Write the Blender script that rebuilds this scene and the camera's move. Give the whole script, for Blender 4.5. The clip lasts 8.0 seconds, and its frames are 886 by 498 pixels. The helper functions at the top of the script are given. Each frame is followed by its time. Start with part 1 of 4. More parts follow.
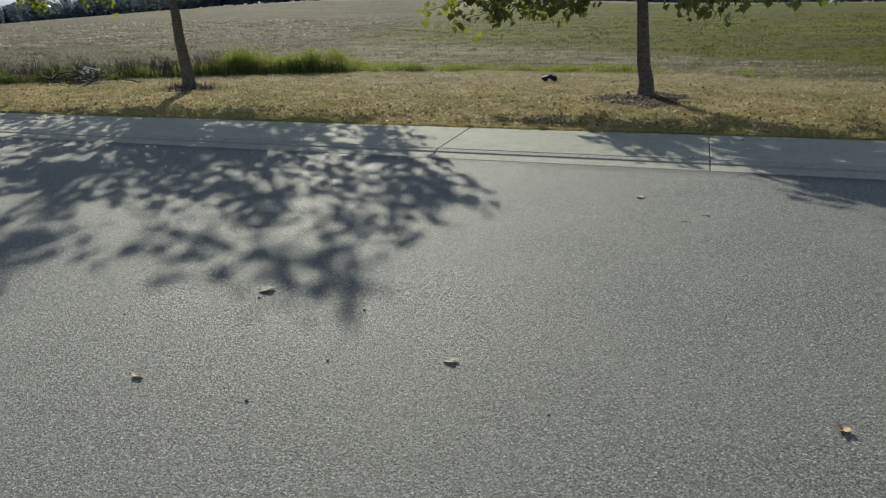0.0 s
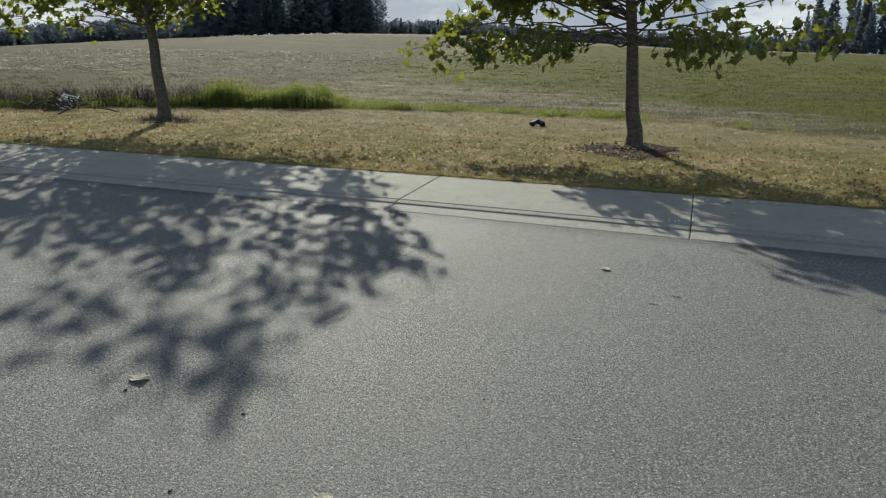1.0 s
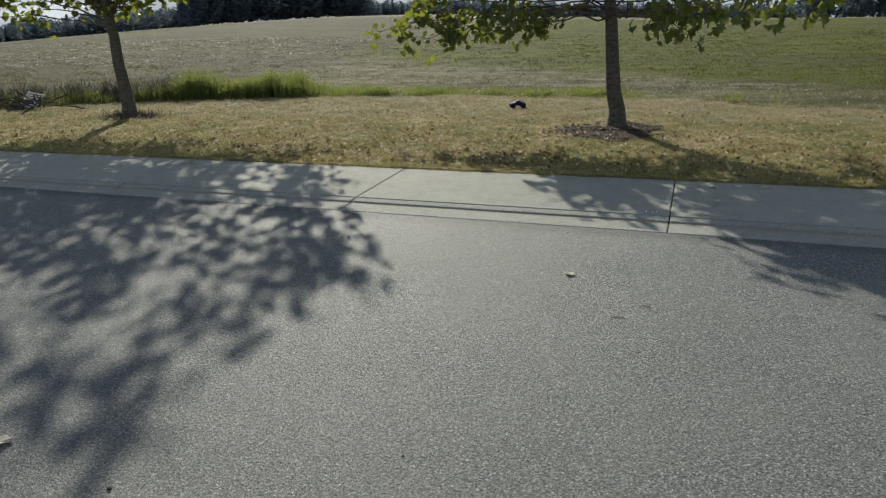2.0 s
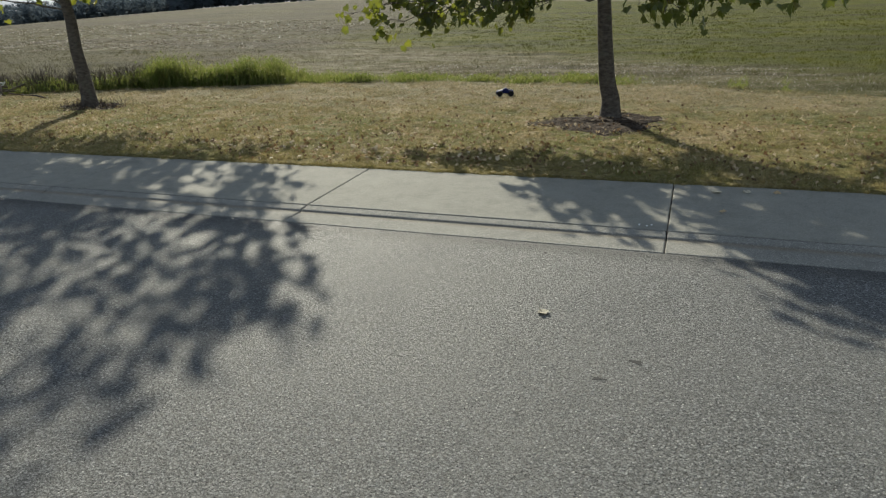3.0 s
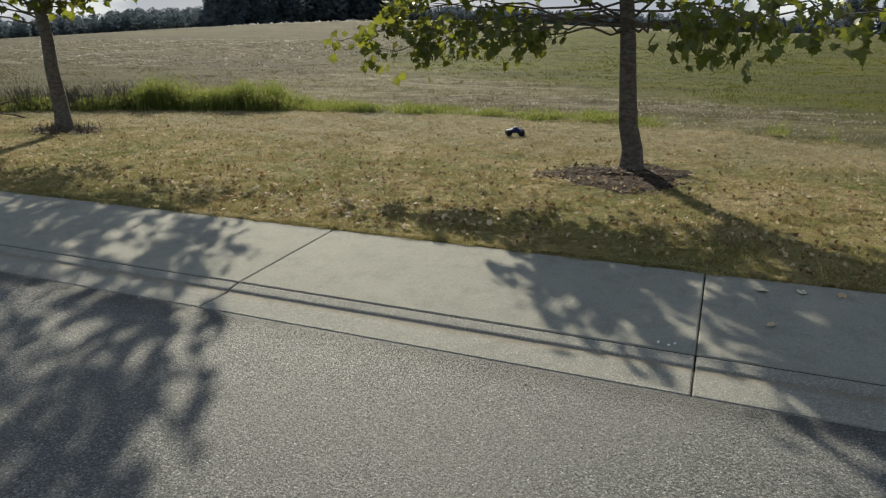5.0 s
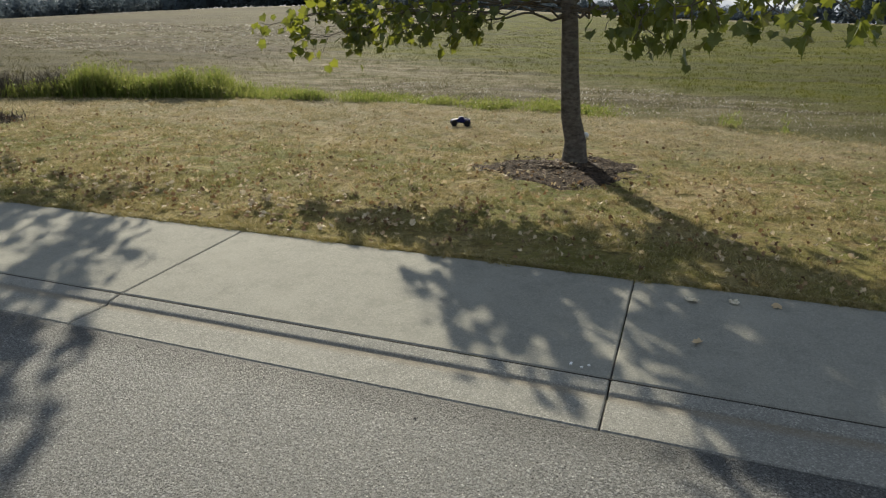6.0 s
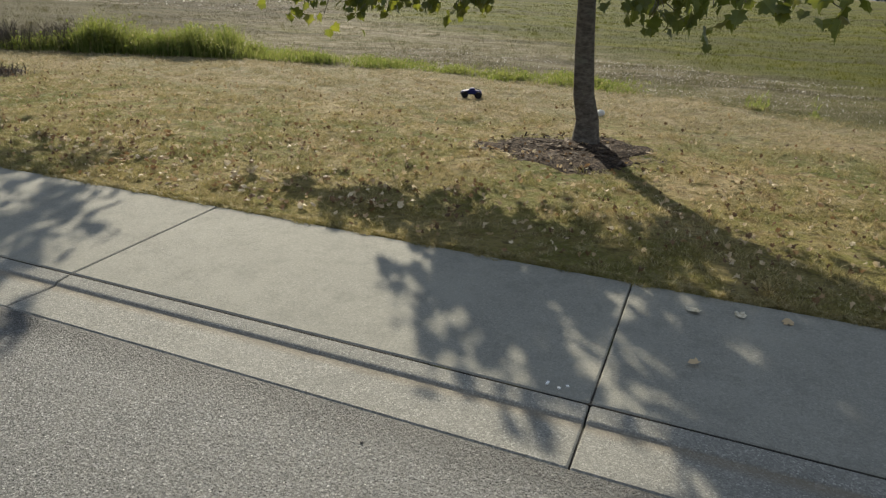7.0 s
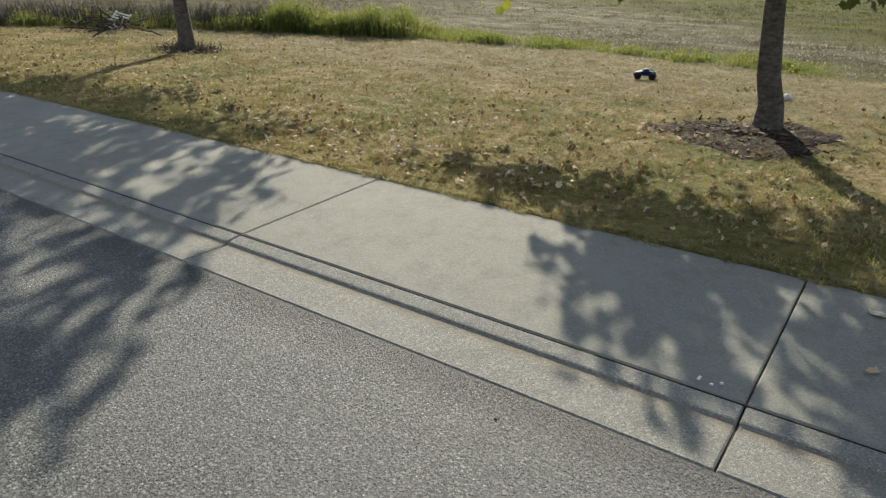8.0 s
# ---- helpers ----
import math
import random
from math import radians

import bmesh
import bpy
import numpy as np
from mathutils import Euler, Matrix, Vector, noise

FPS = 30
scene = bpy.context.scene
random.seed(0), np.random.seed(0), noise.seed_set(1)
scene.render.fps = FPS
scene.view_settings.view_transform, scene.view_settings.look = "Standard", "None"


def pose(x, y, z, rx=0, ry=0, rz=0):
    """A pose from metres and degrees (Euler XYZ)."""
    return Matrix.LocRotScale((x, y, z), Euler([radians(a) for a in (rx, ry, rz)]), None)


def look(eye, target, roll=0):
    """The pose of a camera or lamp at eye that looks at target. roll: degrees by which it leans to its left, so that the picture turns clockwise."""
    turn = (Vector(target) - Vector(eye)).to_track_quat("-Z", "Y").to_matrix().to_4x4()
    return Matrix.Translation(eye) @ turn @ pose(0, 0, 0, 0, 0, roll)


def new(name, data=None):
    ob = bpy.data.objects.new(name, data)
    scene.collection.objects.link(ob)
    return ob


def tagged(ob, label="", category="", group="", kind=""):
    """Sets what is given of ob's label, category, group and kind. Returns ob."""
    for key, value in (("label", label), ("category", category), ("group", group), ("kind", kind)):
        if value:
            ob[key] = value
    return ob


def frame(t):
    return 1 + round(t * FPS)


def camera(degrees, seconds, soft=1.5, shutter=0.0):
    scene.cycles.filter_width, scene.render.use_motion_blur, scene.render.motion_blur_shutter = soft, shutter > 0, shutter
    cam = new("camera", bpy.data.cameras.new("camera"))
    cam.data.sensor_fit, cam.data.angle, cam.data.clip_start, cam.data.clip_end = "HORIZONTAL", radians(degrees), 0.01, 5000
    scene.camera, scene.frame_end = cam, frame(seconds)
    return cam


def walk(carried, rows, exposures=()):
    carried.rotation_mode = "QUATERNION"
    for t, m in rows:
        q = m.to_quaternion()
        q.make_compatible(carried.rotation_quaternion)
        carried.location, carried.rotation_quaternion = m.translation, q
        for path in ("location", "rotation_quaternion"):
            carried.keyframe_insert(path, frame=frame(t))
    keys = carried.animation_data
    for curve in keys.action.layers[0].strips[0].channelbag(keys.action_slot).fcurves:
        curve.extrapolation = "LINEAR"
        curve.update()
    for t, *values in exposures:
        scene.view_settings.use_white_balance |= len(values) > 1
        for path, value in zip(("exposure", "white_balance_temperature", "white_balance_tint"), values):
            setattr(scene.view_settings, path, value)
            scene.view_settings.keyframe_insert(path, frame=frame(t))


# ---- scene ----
cam = camera(60.3, 8.0, soft=1.2)
PATH = [
    (0, (3.654, -8.168, 1.720), (2.155, -4.667, 0.496), -1.93),
    (0.5, (3.794, -7.647, 1.734), (2.352, -4.119, 0.520), -1.80),
    (1, (3.787, -7.208, 1.760), (2.261, -3.663, 0.708), 0.10),
    (1.5, (3.859, -6.843, 1.739), (2.304, -3.289, 0.765), -2.44),
    (1.7, (3.932, -6.681, 1.779), (2.387, -3.144, 0.730), -1.97),
    (2.8, (3.778, -5.528, 1.721), (2.266, -2.031, 0.503), -2.39),
    (3, (3.785, -5.297, 1.730), (2.265, -1.807, 0.502), -2.39),
    (3.5, (3.644, -4.893, 1.741), (1.996, -1.460, 0.515), 0.92),
    (4, (3.549, -4.477, 1.792), (1.896, -1.025, 0.628), -0.89),
    (4.2, (3.563, -4.307, 1.773), (1.877, -0.851, 0.671), -1.48),
    (5.3, (3.535, -3.491, 1.788), (1.923, -0.009, 0.660), -0.28),
    (5.5, (3.543, -3.358, 1.767), (2.027, 0.153, 0.596), -1.58),
    (6, (3.712, -3.066, 1.768), (2.227, 0.454, 0.583), -0.21),
    (6.5, (3.736, -2.790, 1.748), (2.180, 0.672, 0.485), 2.07),
    (7, (3.750, -2.525, 1.777), (2.191, 0.903, 0.426), 1.71),
    (7.5, (3.796, -2.392, 1.713), (1.811, 0.800, 0.346), 1.65),
    (8, (3.784, -2.435, 1.713), (1.512, 0.524, 0.270), 0.53),
]
walk(cam, [(t, look(eye, target, roll)) for t, eye, target, roll in PATH],
     [(0, 0.26, 6400, 2), (1.5, 0.27, 6400, 2), (3.5, 0.26, 6750, 3), (5.5, 0.41, 6900, 4), (7, 0.57, 6950, 6), (8, 0.6, 6750, 5)])

# ---- light ----
SUN_AZ, SUN_EL = radians(34), radians(25.5)      # azimuth from +y towards -x
sun_dir = Vector((-math.sin(SUN_AZ) * math.cos(SUN_EL), math.cos(SUN_AZ) * math.cos(SUN_EL), math.sin(SUN_EL)))
sun = new("sun", bpy.data.lights.new("sun", "SUN"))
sun.data.energy, sun.data.angle, sun.data.color = 5.5, radians(0.55), (1.0, 0.92, 0.80)
sun.matrix_world = look(sun_dir * 50, (0, 0, 0))


class Graph:
    """Short-hand for node trees."""

    def __init__(self, tree):
        self.t = tree
        tree.nodes.clear()

    def node(self, kind, **ins):
        n = self.t.nodes.new(kind)
        for key, value in ins.items():
            self.put(n, key.replace("_", " ").strip(), value)
        return n

    def put(self, n, key, value):
        sock = n.inputs[int(key)] if key.isdigit() else n.inputs[key]
        if isinstance(value, bpy.types.NodeSocket):
            self.t.links.new(value, sock)
        else:
            sock.default_value = value

    def math(self, op, a, b=0.0, c=0.0):
        n = self.t.nodes.new("ShaderNodeMath")
        n.operation = op
        for i, v in enumerate((a, b, c)):
            self.put(n, str(i), v)
        return n.outputs[0]

    def mix(self, fac, a, b, mode="MIX"):
        n = self.t.nodes.new("ShaderNodeMix")
        n.data_type, n.blend_type = "RGBA", mode
        for i, v in ((0, fac), (6, a), (7, b)):
            self.put(n, str(i), (*v, 1.0) if isinstance(v, tuple) and len(v) == 3 else v)
        return n.outputs[2]

    def step(self, v, lo, hi):
        n = self.t.nodes.new("ShaderNodeMapRange")
        n.interpolation_type = "SMOOTHSTEP"
        for i, x in ((0, v), (1, lo), (2, hi)):
            self.put(n, str(i), x)
        return n.outputs[0]

    def noise(self, scale, detail=3.0, rough=0.6, vec=None):
        n = self.node("ShaderNodeTexNoise", Scale=scale, Detail=detail, Roughness=rough)
        if vec is not None:
            self.put(n, "Vector", vec)
        return n.outputs["Fac"]

    def cells(self, scale, vec=None, out="Distance", feature="F1"):
        n = self.t.nodes.new("ShaderNodeTexVoronoi")
        n.feature = feature
        n.inputs["Scale"].default_value = scale
        if vec is not None:
            self.put(n, "Vector", vec)
        return n.outputs[out]

    def ramp(self, fac, *stops):
        n = self.t.nodes.new("ShaderNodeValToRGB")
        self.put(n, "Fac", fac)
        el = n.color_ramp.elements
        while len(el) < len(stops):
            el.new(0.5)
        for e, (p, c) in zip(el, stops):
            e.position, e.color = p, (*c, 1.0) if len(c) == 3 else c
        return n.outputs["Color"]

    def bump(self, height, strength, dist):
        return self.node("ShaderNodeBump", Height=height, Strength=strength, Distance=dist).outputs[0]

    def place(self):
        return self.node("ShaderNodeNewGeometry").outputs["Position"]


def make(name, build):
    """A material whose build(graph) returns colour, roughness, normal and further Principled inputs."""
    m = bpy.data.materials.new(name)
    m.use_nodes = True
    g = Graph(m.node_tree)
    col, rough, normal, more = build(g)
    p = g.node("ShaderNodeBsdfPrincipled")
    g.put(p, "Base Color", (*col, 1.0) if isinstance(col, tuple) else col)
    g.put(p, "Roughness", rough)
    if normal is not None:
        g.put(p, "Normal", normal)
    thin = more.pop("thin", None)
    for key, value in more.items():
        g.put(p, key, value)
    out = g.node("ShaderNodeOutputMaterial")
    shader = p.outputs[0]
    if thin:
        tr = g.node("ShaderNodeBsdfTranslucent")
        g.put(tr, "Color", thin[1])
        mx = g.node("ShaderNodeMixShader")
        g.put(mx, "0", thin[0])
        g.put(mx, "1", shader)
        g.put(mx, "2", tr.outputs[0])
        shader = mx.outputs[0]
    g.put(out, "Surface", shader)
    return m


def sky():
    w = bpy.data.worlds.new("sky")
    scene.world = w
    w.use_nodes = True
    g = Graph(w.node_tree)
    s = g.t.nodes.new("ShaderNodeTexSky")
    s.sky_type, s.sun_disc = "NISHITA", False
    s.sun_elevation, s.sun_rotation = SUN_EL, -SUN_AZ
    s.air_density, s.dust_density = 1.0, 0.6
    co = g.node("ShaderNodeTexCoord").outputs["Generated"]
    mp = g.node("ShaderNodeMapping", Vector=co, Scale=(3.0, 3.0, 9.0)).outputs[0]
    cloud = g.step(g.noise(1.6, 6.0, 0.6, mp), 0.50, 0.68)
    col = g.mix(g.math("MULTIPLY", cloud, 0.8), g.mix(0.88, s.outputs[0], (3.85, 4.8, 7.0)), (11.5, 11.8, 12.2))
    bg = g.node("ShaderNodeBackground", Color=col, Strength=0.061)
    g.put(g.node("ShaderNodeOutputWorld"), "Surface", bg.outputs[0])


sky()

# ---- plan ----
TREE_A = (-8.60, 6.00)       # the tree further along the road
TREE_B = (1.66, 5.84)        # the tree by the pavement
PANEL = 3.18                 # length of a pavement panel
KERB_BACK, WALK_BACK = 0.415, 1.87
LAWN_Z = 0.055


def smooth(v, lo, hi):
    u = np.clip((v - lo) / (hi - lo), 0, 1)
    return u * u * (3 - 2 * u)


def lawn_end(x):
    """y at which the mown verge ends and the field begins."""
    return np.maximum(10.6 - 0.03 * (x + 3) ** 2, 5.6)


def ground_z(x, y):
    x, y = np.asarray(x, float), np.asarray(y, float)
    near = smooth(y, WALK_BACK - 0.03, WALK_BACK + 0.02)
    wave = 0.022 * np.sin(1.9 * x + 0.7 * y) * np.sin(1.3 * y - 0.4 * x) + 0.012 * np.sin(4.7 * x - 1.1) * np.sin(5.3 * y + 0.6)
    lawn = LAWN_Z - 0.005 + wave * smooth(y, 2.0, 3.2)
    # the fields swell to a low rise and fall away on both sides of it
    away, turn = np.hypot(x - 3, y + 5), np.degrees(np.arctan2(3 - x, y + 5))
    swell = np.interp(turn, [-40, -6, 6, 14, 22, 30, 38, 46, 53, 70], [-0.014, -0.014, -0.009, -0.001, 0.007, 0.010, 0.006, 0.0, -0.008, -0.015])
    far = smooth(away, 32, 140) * smooth(y, 8, 40) * (1.7 + swell * away) + 0.05 * wave * np.clip(y - 10, 0, 60)
    return -0.12 * (1 - near) + (lawn + far) * near


# ---- materials ----
def zones(g):
    """Soil and grass colours of the verge and the fields, from the place on the ground."""
    pos = g.place()
    xyz = g.node("ShaderNodeSeparateXYZ", Vector=pos)
    x, y = xyz.outputs[0], xyz.outputs[1]
    n1 = g.math("SUBTRACT", g.noise(0.35, 3.0, 0.6, pos), 0.5)
    n2 = g.math("SUBTRACT", g.noise(2.2, 4.0, 0.65, pos), 0.5)
    warp = g.math("ADD", g.math("MULTIPLY", n1, 2.0), g.math("MULTIPLY", n2, 1.4))
    yw = g.math("ADD", y, warp)
    # verge: straw, olive and greener patches
    verge = g.ramp(g.noise(0.75, 5.0, 0.68, pos), (0.38, (0.60, 0.495, 0.29)), (0.47, (0.44, 0.37, 0.165)), (0.53, (0.29, 0.30, 0.095)), (0.60, (0.18, 0.225, 0.055)))
    verge = g.mix(g.math("MULTIPLY", g.step(g.noise(3.1, 4.0, 0.7, pos), 0.5, 0.64), 0.8), verge, (0.40, 0.275, 0.14))
    clump = g.noise(4.2, 4.0, 0.72, pos)
    verge = g.mix(g.math("MULTIPLY", g.step(clump, 0.52, 0.60), 0.65), verge, (0.21, 0.205, 0.06))
    verge = g.mix(g.math("MULTIPLY", g.math("SUBTRACT", 1.0, g.step(clump, 0.38, 0.45)), 0.55), verge, (0.62, 0.53, 0.35))
    # the strip along the pavement stays greener, the far side drier
    wet = g.math("SUBTRACT", 1.0, g.step(yw, 2.2, 4.4))
    verge = g.mix(g.math("MULTIPLY", wet, 0.5), verge, (0.40, 0.34, 0.11))
    dry = g.math("MULTIPLY", g.step(yw, 5.0, 8.5), 0.7)
    verge = g.mix(g.math("MULTIPLY", dry, 0.85), verge, (0.50, 0.43, 0.335))
    verge = g.mix(g.math("MULTIPLY", g.step(g.noise(9.0, 5.0, 0.75, pos), 0.5, 0.66), 0.65), verge, (0.13, 0.098, 0.052))
    verge = g.mix(g.math("MULTIPLY", g.step(g.noise(23.0, 4.0, 0.75, pos), 0.52, 0.7), 0.6), verge, (0.56, 0.46, 0.27))
    verge = g.mix(0.15, verge, (0.045, 0.038, 0.016))
    # fields
    wide = g.node("ShaderNodeMapping", Vector=pos, Scale=(0.35, 1.0, 1.0)).outputs[0]
    turned = g.node("ShaderNodeMapping", Vector=pos, Rotation=(0.0, 0.0, radians(38)), Scale=(0.09, 0.75, 1.0)).outputs[0]
    lanes = g.noise(1.0, 5.0, 0.7, turned)
    patch = g.noise(0.16, 4.0, 0.6, wide)
    streak = g.step(g.noise(1.6, 6.0, 0.75, wide), 0.46, 0.62)
    stub = g.ramp(g.noise(1.3, 5.0, 0.7, pos), (0.38, (0.36, 0.315, 0.235)), (0.50, (0.22, 0.195, 0.125)), (0.62, (0.12, 0.12, 0.055)))
    stub = g.mix(g.math("MULTIPLY", streak, 0.6), stub, (0.12, 0.11, 0.06))
    stub = g.mix(g.math("MULTIPLY", g.step(patch, 0.46, 0.6), 0.5), stub, (0.155, 0.165, 0.05))
    stub = g.mix(g.math("MULTIPLY", g.step(lanes, 0.5, 0.62), 0.5), stub, (0.38, 0.34, 0.25))
    green = g.ramp(g.noise(0.5, 6.0, 0.7, pos), (0.30, (0.062, 0.082, 0.002)), (0.52, (0.095, 0.108, 0.003)), (0.70, (0.145, 0.14, 0.010)))
    green = g.mix(g.math("MULTIPLY", streak, 0.45), green, (0.08, 0.095, 0.018))
    green = g.mix(g.math("MULTIPLY", g.step(lanes, 0.5, 0.64), 0.35), green, (0.18, 0.18, 0.02))
    plough = g.ramp(g.noise(1.8, 6.0, 0.75, pos), (0.38, (0.05, 0.041, 0.032)), (0.52, (0.085, 0.071, 0.053)), (0.66, (0.15, 0.128, 0.095)))
    plough = g.mix(g.math("MULTIPLY", streak, 0.75), plough, (0.05, 0.042, 0.03))
    plough = g.mix(g.math("MULTIPLY", g.step(patch, 0.42, 0.56), 0.55), plough, (0.125, 0.12, 0.06))
    plough = g.mix(g.math("MULTIPLY", g.step(lanes, 0.52, 0.66), 0.5), plough, (0.17, 0.16, 0.08))
    front = g.math("ADD", g.math("MULTIPLY", x, 0.85), yw)                # 17 on the line where the green field starts
    isgreen = g.step(front, 13.5, 19.0)
    side = g.math("ADD", g.math("ADD", x, g.math("MULTIPLY", y, 0.27)), g.math("MULTIPLY", n1, 9.0))
    field = g.mix(isgreen, stub, green)
    # long swathes left by the mower and the plough
    rows = g.noise(1.0, 5.0, 0.68, g.node("ShaderNodeMapping", Vector=pos, Rotation=(0.0, 0.0, radians(20)), Scale=(0.035, 0.22, 1.0)).outputs[0])
    sweep = g.noise(1.0, 4.0, 0.65, g.node("ShaderNodeMapping", Vector=pos, Rotation=(0.0, 0.0, radians(-14)), Scale=(0.05, 0.45, 1.0), Location=(3.0, 1.0, 0.0)).outputs[0])
    field = g.mix(g.math("MULTIPLY", g.math("SUBTRACT", 1.0, g.step(rows, 0.38, 0.52)), 0.7), field, (0.075, 0.08, 0.022))
    field = g.mix(g.math("MULTIPLY", g.step(sweep, 0.52, 0.64), 0.5), field, g.mix(isgreen, (0.24, 0.21, 0.12), (0.145, 0.15, 0.012)))
    field = g.mix(g.math("MULTIPLY", g.math("SUBTRACT", 1.0, g.step(side, -12.0, -5.0)), 0.9), field, plough)
    field = g.mix(g.math("MULTIPLY", g.math("SUBTRACT", 1.0, g.step(sweep, 0.38, 0.5)), 0.55), field, (0.06, 0.052, 0.03))
    track = g.math("MULTIPLY", g.step(side, -11.0, -9.5), g.math("SUBTRACT", 1.0, g.step(side, -8.0, -6.0)))
    field = g.mix(g.math("MULTIPLY", track, g.math("MULTIPLY", g.step(y, 45.0, 90.0), 0.7)), field, (0.33, 0.285, 0.19))
    field = g.mix(g.math("MULTIPLY", g.step(y, 98.0, 112.0), 0.8), field, (0.24, 0.21, 0.15))
    edge = g.math("ADD", yw, g.math("MULTIPLY", g.math("POWER", g.math("ADD", x, 3.0), 2.0), 0.03))
    return g.mix(g.step(edge, 10.3, 11.0), verge, field), pos


def ground_mat(g):
    col, pos = zones(g)
    fine = g.noise(55.0, 4.0, 0.75, pos)
    col = g.mix(0.35, col, g.mix(g.step(fine, 0.3, 0.7), (0.10, 0.085, 0.045), (0.42, 0.38, 0.22)), "OVERLAY")
    h = g.math("ADD", g.math("MULTIPLY", fine, 0.5), g.noise(11.0, 5.0, 0.75, pos))
    col = g.mix(g.math("MULTIPLY", g.step(g.noise(17.0, 4.0, 0.75, pos), 0.45, 0.6), 0.3), col, (0.08, 0.07, 0.032))
    return col, 0.95, g.bump(h, 1.0, 0.10), {"Specular IOR Level": 0.1}


def field_blade_mat(g):
    col, pos = zones(g)
    r = g.node("ShaderNodeNewGeometry").outputs["Random Per Island"]
    col = g.mix(0.35, col, g.mix(r, g.mix(0.6, col, (0.05, 0.06, 0.015)), g.mix(0.3, col, (0.24, 0.23, 0.05))))
    return col, 0.8, None, {"Specular IOR Level": 0.08, "thin": (0.42, col)}


def blade_mat(g):
    col, pos = zones(g)
    r = g.node("ShaderNodeNewGeometry").outputs["Random Per Island"]
    # dark and bright spots: sun and shade on lumpy turf, put into the colour
    spot = g.noise(9.0, 4.0, 0.75, pos)
    col = g.mix(g.math("MULTIPLY", g.step(spot, 0.35, 0.5), 1.0), g.mix(0.7, col, (0.12, 0.10, 0.04)), col)
    col = g.mix(g.math("MULTIPLY", g.step(spot, 0.53, 0.62), 0.45), col, g.mix(0.6, col, (0.66, 0.54, 0.30)))
    tuft = g.noise(15.0, 5.0, 0.8, pos)
    col = g.mix(g.math("MULTIPLY", g.math("SUBTRACT", 1.0, g.step(tuft, 0.38, 0.47)), 0.9), col, (0.06, 0.052, 0.022))
    col = g.mix(g.math("MULTIPLY", g.step(tuft, 0.53, 0.60), 0.6), col, (0.78, 0.67, 0.43))
    col = g.mix(0.3, col, g.ramp(r, (0.0, (0.60, 0.50, 0.28)), (0.35, (0.40, 0.32, 0.13)), (0.75, (0.22, 0.21, 0.06)), (1.0, (0.10, 0.11, 0.03))))
    return col, 0.55, None, {"Specular IOR Level": 0.25, "thin": (0.38, col)}


def weed_mat(g):
    pos = g.place()
    r = g.node("ShaderNodeNewGeometry").outputs["Random Per Island"]
    col = g.ramp(r, (0.0, (0.075, 0.11, 0.02)), (0.45, (0.12, 0.165, 0.03)), (0.8, (0.22, 0.225, 0.075)), (1.0, (0.36, 0.30, 0.16)))
    col = g.mix(g.math("MULTIPLY", g.step(g.noise(0.9, 3.0, 0.6, pos), 0.48, 0.7), 0.6), col, (0.20, 0.19, 0.06))
    return col, 0.6, None, {"Specular IOR Level": 0.25, "thin": (0.48, g.mix(0.4, col, (0.33, 0.38, 0.09)))}


